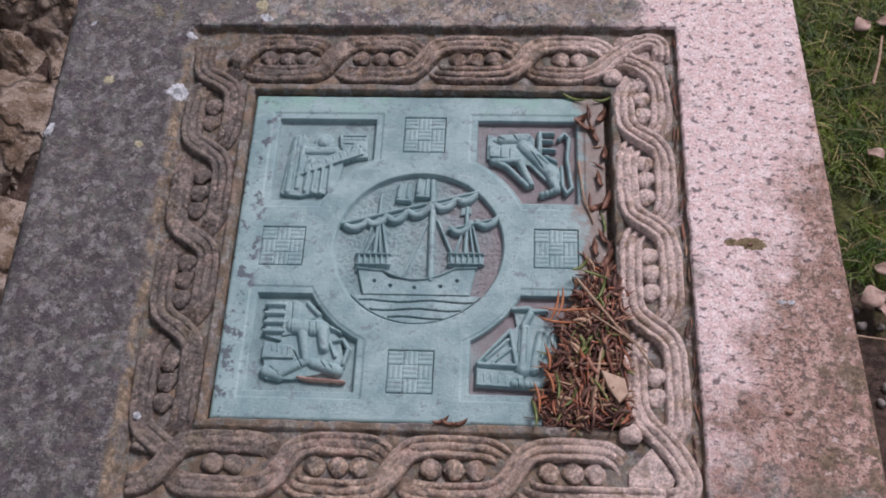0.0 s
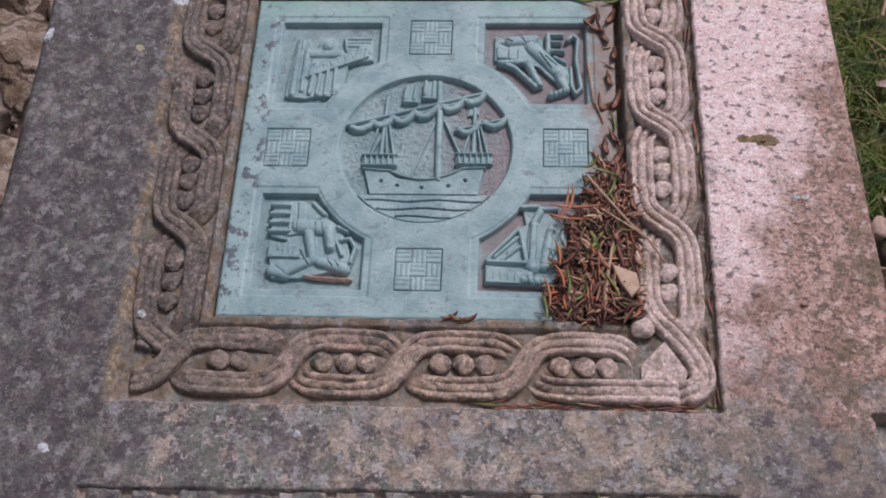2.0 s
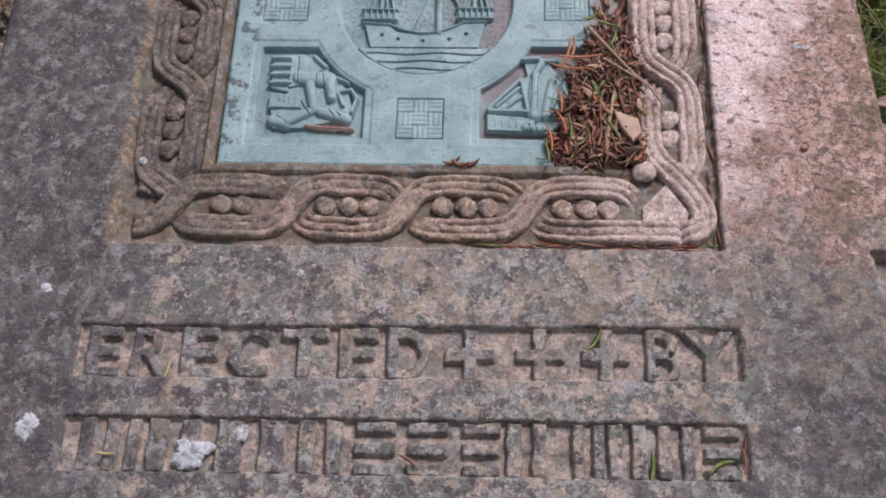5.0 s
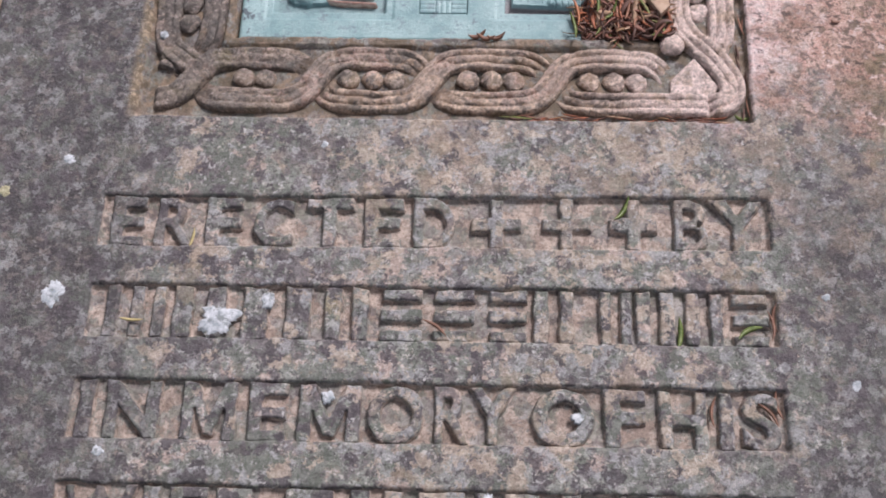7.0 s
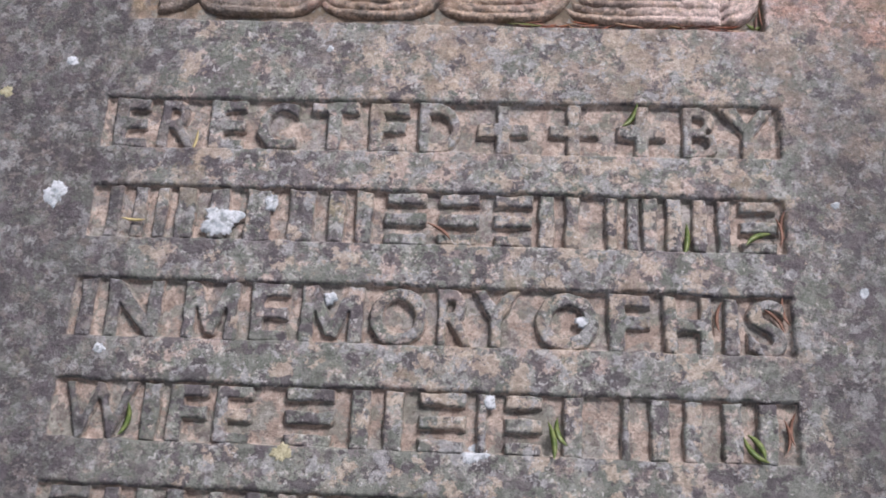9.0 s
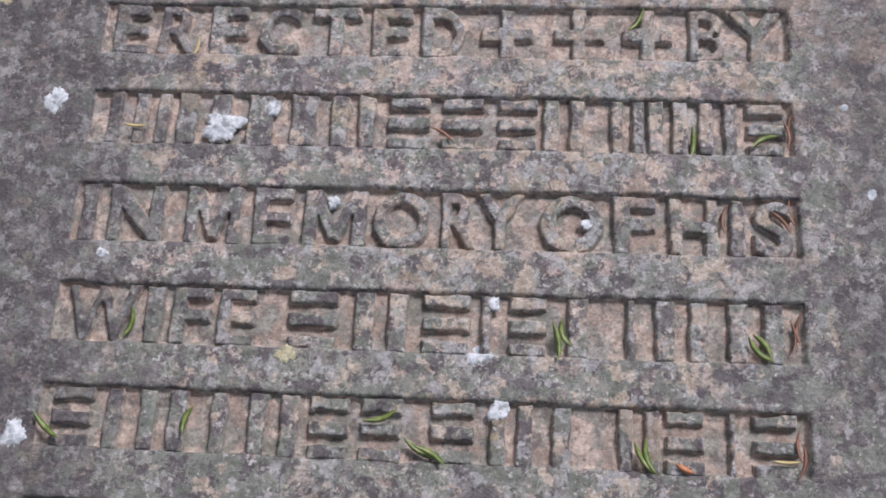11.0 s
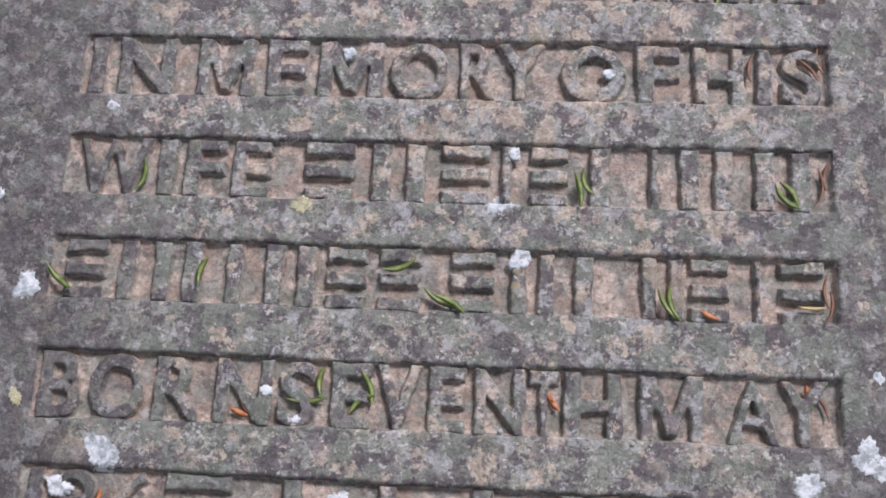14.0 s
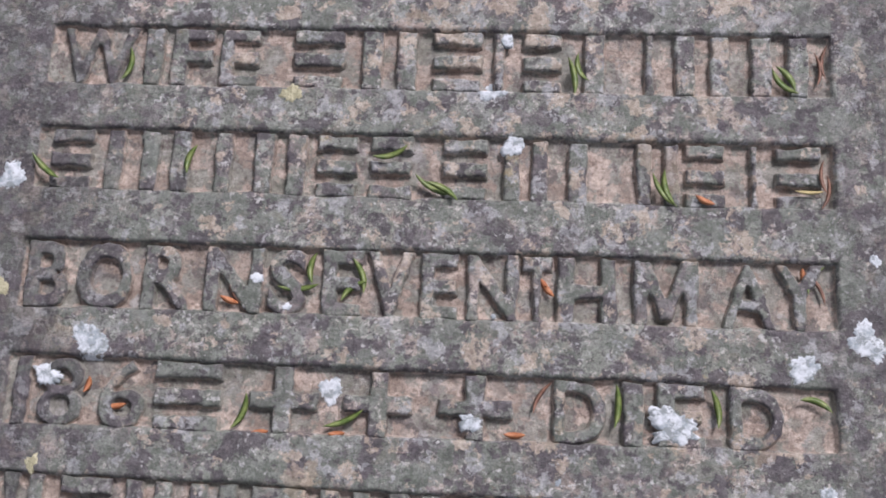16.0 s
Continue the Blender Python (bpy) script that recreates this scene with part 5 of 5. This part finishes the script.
def leaf(name, mat, x, y, z, turn, length=0.023, bend=0.002, curl=0.003, tilt=0, width=0.0032, label="", group=""):
    v, f = needle(length, width, bend, curl)
    ob = new(name, mesh_of(name, v, f, mat))
    ob.matrix_basis = pose(x, y, z, tilt, 0, turn)
    return tagged(ob, label, "leaf", group)


FLOOR_Z = -0.0048


def bed(x, y):
    """The height on which a needle lies: a raised block or the floor of the sunk line."""
    on_bar = any(a - 0.003 < x < b + 0.003 and line_y(p, x, False) - 0.002 < y < line_y(p, x) for p, a, b in BARS)
    return 0.0002 if on_bar else FLOOR_Z


GREENS = [(-238, -365, 80), (-183, -440, 75), (-5, -455, -30), (4, -458, 150), (100, -362, 110), (96, -368, 100), (247, -370, -45), (251, -365, -55), (160, -455, -55), (163, -452, -75),
          (-88, -518, 85), (-96, -533, 5), (-52, -522, 110), (-58, -532, 40), (130, -608, 88), (197, -607, 100), (264, -600, -20), (-57, -625, 25), (-129, -622, 70), (257, -195, 28), (202, -198, 85),
          (158, -85, 60), (264, -514, 60), (-290, -450, -40), (-35, -432, 20)]
for k, (x, y, a) in enumerate(GREENS):
    leaf("yew_needle", GREEN_LEAF, x / 1000, y / 1000, bed(x / 1000, y / 1000) + 0.002, a, (0.027, 0.023, 0.030)[k % 3], (0.003, -0.003, 0.0015)[k % 3], 0.003, (0, 15, -15)[k % 3], 0.0048,
         "green yew needle fallen among the carved letters", "yew needles in the lettering")
ORANGES = [(-145, -543, -20), (76, -522, -40), (80, -527, -50), (259, -512, -70), (190, -460, -25), (-240, -607, 75), (-218, -621, 10), (-115, -635, 5), (60, -630, 0), (-62, -634, 5)]
for k, (x, y, a) in enumerate(ORANGES):
    leaf("yew_needle", ORANGE_LEAF, x / 1000, y / 1000, bed(x / 1000, y / 1000) + 0.001, a, (0.015, 0.012)[k % 2], 0.001, 0.002, 10, 0.0045, "orange withered yew needle among the carved letters", "yew needles in the lettering")
BROWNS = [(278, -350, 86), (275, -356, 92), (273, -441, 95), (276, -452, 80), (277, -255, 100), (270, -262, 130), (280, -181, 88), (277, -190, 95), (77, -603, 60), (268, -520, 120), (225, -262, 85), (-142, -537, -60), (0, -197, -35)]
for k, (x, y, a) in enumerate(BROWNS):
    leaf("yew_needle", BROWN_LEAF, x / 1000, y / 1000, bed(x / 1000, y / 1000) + 0.001, a, 0.026, 0.004 if k % 2 else -0.003, 0.002, 0, 0.003, "brown dead yew needle among the carved letters", "yew needles in the lettering")
for x, y, a in ((-257, -197, -3), (263, -452, 0), (-216, -120, 80)):
    leaf("yew_needle", STRAW, x / 1000, y / 1000, bed(x / 1000, y / 1000) + 0.002, a, 0.021, 0.001, 0.001, 0, 0.0028, "straw-coloured dry needle among the carved letters", "yew needles in the lettering")

# the drift of dead needles in the corner of the recess
r = random.Random(11)
V, F = [], []


def add_needle(x, y, z, turn, length, bend, curl, width, tilt, roll=0):
    v, f = needle(length, width, bend, curl, 6)
    m = pose(x, y, z, tilt, roll, turn)
    o = len(V)
    V.extend(tuple(m @ Vector(c)) for c in v)
    F.extend(tuple(i + o for i in g) for g in f)


def pile_edge(y):
    return 0.125 + max(0.0, y - 0.122) * 0.30 + 0.005 * math.sin(y * 150)


count = 0
while count < 640:
    y = r.uniform(0.094, 0.30)
    edge = pile_edge(y)
    x = r.uniform(edge - 0.003, 0.206)
    if y > 0.19 and r.random() < min(0.95, (y - 0.19) * 11):
        continue
    deep = min(1, (x - edge) / 0.04) * min(1, max(0.15, (0.29 - y) / 0.1))
    z = TOP + 0.002 + r.random() ** 0.6 * 0.014 * deep
    kind = r.random()
    if kind < 0.44:
        # needles, many lying roughly alongside one another
        add_needle(x, y, z, r.uniform(0, 180) if r.random() < 0.55 else r.gauss(105, 25), r.uniform(0.018, 0.042), r.uniform(-0.006, 0.006), r.uniform(-0.002, 0.004), r.uniform(0.0018, 0.0038), r.uniform(-25, 25), r.uniform(-12, 12))
    elif kind < 0.88:
        # curled scraps of leaf
        add_needle(x, y, z, r.uniform(0, 180), r.uniform(0.014, 0.030), r.uniform(-0.013, 0.013), r.uniform(-0.003, 0.006), r.uniform(0.0036, 0.0072), r.uniform(-40, 40), r.uniform(-20, 20))
    else:
        # crumbs
        add_needle(x, y, z, r.uniform(0, 180), r.uniform(0.004, 0.010), r.uniform(-0.001, 0.001), 0.001, r.uniform(0.003, 0.006), r.uniform(-30, 30), r.uniform(-30, 30))
    count += 1
for k in range(150):
    # along the sunk groove of the border and in the margins
    pick = r.random()
    if pick < 0.45:
        x, y, z = r.uniform(0.166, 0.198), r.uniform(0.28, 0.485), TOP + 0.001
        if r.random() < 0.9:
            continue
    elif pick < 0.75:
        x, y, z = r.uniform(0.267, 0.275), r.uniform(0.008, 0.56), -0.0075
    else:
        x, y, z = r.uniform(0.06, 0.27), r.uniform(0.005, 0.011), -0.0075
    turn = r.uniform(0, 180) if pick < 0.45 else r.uniform(75, 105) if pick < 0.75 else r.uniform(-14, 14)
    add_needle(x, y, z, turn, r.uniform(0.012, 0.026), r.uniform(-0.002, 0.002), r.uniform(0, 0.003), r.uniform(0.0016, 0.003), r.uniform(-10, 10))
# crumbled leaf mould under the needles
mx, my = np.meshgrid(np.linspace(0.112, 0.2005, 70), np.linspace(0.0945, 0.300, 120), indexing="ij")
inner = mx - (0.131 + np.maximum(0, my - 0.122) * 0.30 + 0.005 * np.sin(my * 150))
mz = TOP - 0.001 + 0.0085 * ease(-0.004, 0.035, inner) * ease(0.285, 0.185, my) * ease(0.090, 0.105, my) + 0.0022 * field(mx, my, 0.006, 97) * ease(-0.004, 0.01, inner) - 0.0095 * (1 - ease(-0.008, 0.012, inner))
MOULD = simple("leaf_mould", (0.040, 0.020, 0.014), (0.15, 0.080, 0.055), 190, 0.8, 1.0, 0.003)
tagged(new("leaf_mould", grid_mesh("leaf_mould", mx, my, mz, MOULD)), "dark crumbled leaf mould heaped on the bronze plaque corner", "leaf litter", kind="stuff")
tagged(new("needle_litter", mesh_of("needle_litter", V, F, LITTER)), "drift of brown dead yew needles over the bronze plaque corner", "leaf litter", kind="stuff")

for x, y, a, ln in ((0.139, 0.130, 95, 0.03), (0.152, 0.118, 60, 0.024), (0.183, 0.235, 70, 0.034), (0.176, 0.252, 160, 0.030), (0.185, 0.215, 110, 0.026), (0.163, 0.262, 40, 0.024),
                    (0.158, 0.480, -20, 0.034), (0.192, 0.478, 15, 0.028), (0.188, 0.318, 100, 0.026), (0.117, 0.102, 100, 0.03), (0.165, 0.166, 30, 0.015), (0.181, 0.196, 80, 0.028), (0.270, 0.012, 5, 0.02)):
    leaf("yew_needle", GREEN_LEAF, x, y, TOP + 0.012 if y < 0.27 and x < 0.25 else TOP + 0.002, a, ln, 0.004, 0.004, 12, 0.0038, "green yew needle on the litter over the plaque", "yew needles on the litter")
for x, y, a, ln in ((0.150, 0.212, 2, 0.058), (0.138, 0.199, -8, 0.042), (0.137, 0.215, 75, 0.040), (0.143, 0.220, 80, 0.036), (0.130, 0.160, 100, 0.03), (0.120, 0.118, 100, 0.034), (0.132, 0.135, 110, 0.03)):
    leaf("yew_needle", ORANGE_LEAF, x, y, TOP + 0.013, a, ln, 0.003, 0.001, 0, 0.0032, "orange-brown dead needle on the litter over the plaque", "yew needles on the litter")
for x, y, a in ((0.027, 0.0935, 20), (0.035, 0.0915, -10), (0.045, 0.092, 15)):
    leaf("yew_needle", BROWN_LEAF, x, y, -0.004, a, 0.018, 0.004, 0.004, 20, 0.0045, "curled brown leaf at the edge of the plaque", "yew needles on the litter")


for k, (x, y, a) in enumerate(((188, 455, 60), (180, 430, 110), (190, 405, 85), (184, 372, 100), (191, 345, 70), (180, 338, 20), (187, 300, 120), (172, 440, 150), (165, 452, 30), (178, 288, 95), (190, 275, 60))):
    leaf("yew_needle", BROWN_LEAF, x / 1000, y / 1000, TOP + 0.001, a, (0.020, 0.026, 0.016)[k % 3], 0.004, 0.006, 25, 0.0090, "curled brown leaf on the dirty margin of the plaque", "yew needles on the litter")


def stick(name, pts, radius, mat, label):
    cu = bpy.data.curves.new(name, "CURVE")
    cu.dimensions, cu.bevel_depth, cu.bevel_resolution, cu.use_fill_caps = "3D", radius, 2, True
    s = cu.splines.new("POLY")
    s.points.add(len(pts) - 1)
    for i, p in enumerate(pts):
        s.points[i].co = (*p, 1)
        s.points[i].radius = 1 - 0.5 * i / len(pts)
    cu.materials.append(mat)
    ob = new(name, cu)
    bpy.context.view_layer.update()
    me = bpy.data.meshes.new_from_object(ob.evaluated_get(bpy.context.evaluated_depsgraph_get()))
    bpy.data.objects.remove(ob)
    return tagged(new(name, me), label, "twig", "twigs on the litter")


stick("twig", [(0.158, 0.246, 0.004), (0.180, 0.214, 0.008), (0.198, 0.190, 0.008), (0.214, 0.176, 0.006), (0.232, 0.150, 0.002)], 0.0017, TWIG, "pale bent twig lying from the litter onto the border")
stick("twig", [(0.172, 0.205, 0.008), (0.203, 0.183, 0.008), (0.226, 0.166, 0.003)], 0.0012, TWIG, "short pale twig on the litter")
stick("twig", [(0.163, 0.395, -0.010), (0.168, 0.350, -0.0095), (0.178, 0.318, -0.010)], 0.0012, TWIG, "thin brown twig on the plaque margin")
stick("twig", [(0.172, 0.100, 0.001), (0.176, 0.135, 0.004), (0.181, 0.165, 0.004), (0.190, 0.190, 0.000)], 0.0021, TWIG, "brown twig lying on the litter")
chip = from_bm("stone_chip", plate([(0.180, 0.146), (0.203, 0.137), (0.206, 0.122), (0.197, 0.112), (0.187, 0.128)], -0.002, 0.0075, 0.0015), CHIP, False)
tagged(new("stone_chip", chip), "flat buff stone chip lying on the dead needles", "stone")
for x, y, s in ((0.357, 0.109, 7), (0.336, 0.29, 5)):
    leaf("seed_husk", BROWN_LEAF, x, y, 0.0012, -10 + 40 * (s == 5), s / 800, 0.001, 0.001, 0, 0.004, "small brown husk on the bare granite")

# ---- rubble beside the slab ----
ROCKS = [(-0.895, 1.285, 0.095, 0.125, 0.10, 20), (-1.010, 1.300, 0.09, 0.11, 0.10, 60), (-0.965, 1.165, 0.062, 0.055, 0.07, -25), (-0.868, 1.115, 0.036, 0.075, 0.06, 14),
         (-0.945, 0.955, 0.105, 0.175, 0.085, 8), (-1.060, 1.090, 0.07, 0.10, 0.08, 0), (-0.905, 0.690, 0.085, 0.105, 0.08, 30), (-1.030, 0.720, 0.09, 0.12, 0.08, 70),
         (-0.890, 0.500, 0.08, 0.10, 0.08, 15), (-0.960, 0.300, 0.10, 0.12, 0.08, -10), (-0.930, 1.500, 0.10, 0.12, 0.09, 5), (-1.120, 1.450, 0.11, 0.12, 0.09, 40), (-1.130, 0.900, 0.09, 0.12, 0.08, 90)]
for k, (x, y, a, b, c, turn) in enumerate(ROCKS):
    ob = new("rubble_stone", lump("rubble_stone", ROCK, (a * 1.22, b * 1.18, c * 1.15), 0.30, k + 3, 5))
    ob.matrix_basis = pose(x + 0.012, y, -0.850, 0, 0, turn)
    tagged(ob, "rough brown rubble stone bedded in soil beside the gravestone", "stone", "rubble stones beside the gravestone")
small = [lump("rubble_chip", ROCK, (0.022, 0.018, 0.015), 0.30, 80 + k, 3) for k in range(3)]
pick = random.Random(3)
for k in range(26):
    x, y = pick.uniform(-1.0, -0.79), pick.uniform(0.60, 1.40)
    s_ = pick.uniform(0.5, 1.3)
    ob = new("rubble_chip", small[k % 3])
    ob.matrix_basis = pose(x, y, float(ground_level(np.array(x), np.array(y))) + 0.008, 0, 0, pick.uniform(0, 360)) @ Matrix.Diagonal((s_, s_, s_, 1))
    tagged(ob, "small brown stone chip between the rubble stones", "stone", "stone chips between the rubble")

# ---- grass side ----
V, F, DV, DF = [], [], [], []
r = random.Random(5)


def blade(V, F, x, y, z, length, lean, turn, width):
    o = len(V)
    dx, dy = math.cos(turn), math.sin(turn)
    for i in range(5):
        t = i / 4
        out, up = lean * t ** 1.7 * length, length * (t - 0.35 * lean * t * t)
        w = width / 2 * (1 - t ** 2 * 0.9)
        V.append((x + dx * out - dy * w, y + dy * out + dx * w, z + up))
        V.append((x + dx * out + dy * w, y + dy * out - dx * w, z + up))
    F.extend((o + 2 * i, o + 2 * i + 1, o + 2 * i + 3, o + 2 * i + 2) for i in range(4))


for k in range(88000):
    x = r.uniform(0.50, 1.42)
    y = r.uniform(0.20, 1.88)
    clump = float(field(np.array(x), np.array(y), 0.07, 95, 2))
    # the long tuft thins out into shorter turf all round
    if ((x - 0.90) / 0.50) ** 2 + ((y - 1.03) / 0.84) ** 2 > 0.95 + 0.5 * clump + r.uniform(-0.25, 0.1) and x > 0.7:
        continue
    # bare soil at the lower end beside the base
    if y + 0.9 * max(0, x - 0.80) < 0.66 + 0.06 * clump or r.random() < 0.42 - clump * 1.0:
        continue
    z = float(ground_level(np.array(x), np.array(y))) - 0.004
    if r.random() < 0.035:
        blade(DV, DF, x, y, z + 0.008, r.uniform(0.02, 0.06), r.uniform(0.9, 1.5), r.uniform(0, 6.28), r.uniform(0.0018, 0.0032))
    else:
        blade(V, F, x, y, z, r.uniform(0.014, 0.042) * (1 + 0.55 * clump), r.uniform(0.3, 1.5), r.uniform(0, 6.28), r.uniform(0.0014, 0.0030))
tagged(new("grass", mesh_of("grass", V, F, GRASS)), "short green turf beside the gravestone", "grass", kind="stuff")
tagged(new("dry_grass", mesh_of("dry_grass", DV, DF, DRY_GRASS)), "dry straw blades lying in the turf", "grass", kind="stuff")
stones = [lump("pebble", PEBBLE, (0.014, 0.011, 0.009), 0.25, 60 + k, 2) for k in range(3)]
for k in range(34):
    y = r.uniform(0.28, 0.64)
    x = r.uniform(0.66, 0.86)
    ob = new("pebble", stones[k % 3])
    s = r.uniform(0.35, 0.85)
    ob.matrix_basis = pose(x, y, float(ground_level(np.array(x), np.array(y))) + 0.005, 0, 0, r.uniform(0, 360)) @ Matrix.Diagonal((s, s, s, 1))
    tagged(ob, "small grey pebble on bare soil beside the gravestone", "pebble", "pebbles beside the gravestone")


def broad_leaf(x, y, z, size, turn, tilt):
    n = 9
    v, f = [], []
    for i in range(n):
        t = i / (n - 1)
        w = size * 0.34 * math.sin(math.pi * t ** 0.8) + 0.0004
        for s in (-1, -0.5, 0, 0.5, 1):
            v.append(((t - 0.5) * size, s * w, abs(s) * 0.3 * w + 0.006 * math.sin(5 * t + s)))
    for i in range(n - 1):
        for j in range(4):
            a = i * 5 + j
            f.append((a, a + 1, a + 6, a + 5))
    ob = new("dead_leaf", mesh_of("dead_leaf", v, f, DEAD_LEAF))
    mod = ob.modifiers.new("thickness", "SOLIDIFY")
    mod.thickness = 0.0006
    ob.matrix_basis = pose(x, y, z, tilt, 10, turn)
    tagged(ob, "curled pinkish-brown dead leaf on the ground", "leaf", "dead leaves on the ground")


for x, y, s, a in ((0.735, 0.628, 0.060, 20), (0.752, 0.600, 0.04, 80), (0.765, 0.680, 0.05, 140), (0.852, 1.250, 0.060, 150), (0.797, 1.245, 0.05, 30), (0.780, 0.930, 0.04, 120)):
    broad_leaf(x, y, -0.795, s, a, 15)
stick("twig", [(0.790, 1.080, -0.775), (0.806, 1.130, -0.765), (0.822, 1.195, -0.770)], 0.0035, TWIG, "dead twig lying in the turf")
stick("twig", [(0.690, 0.560, -0.812), (0.745, 0.548, -0.802), (0.815, 0.552, -0.808)], 0.0024, TWIG, "thin reddish stalk on the soil")
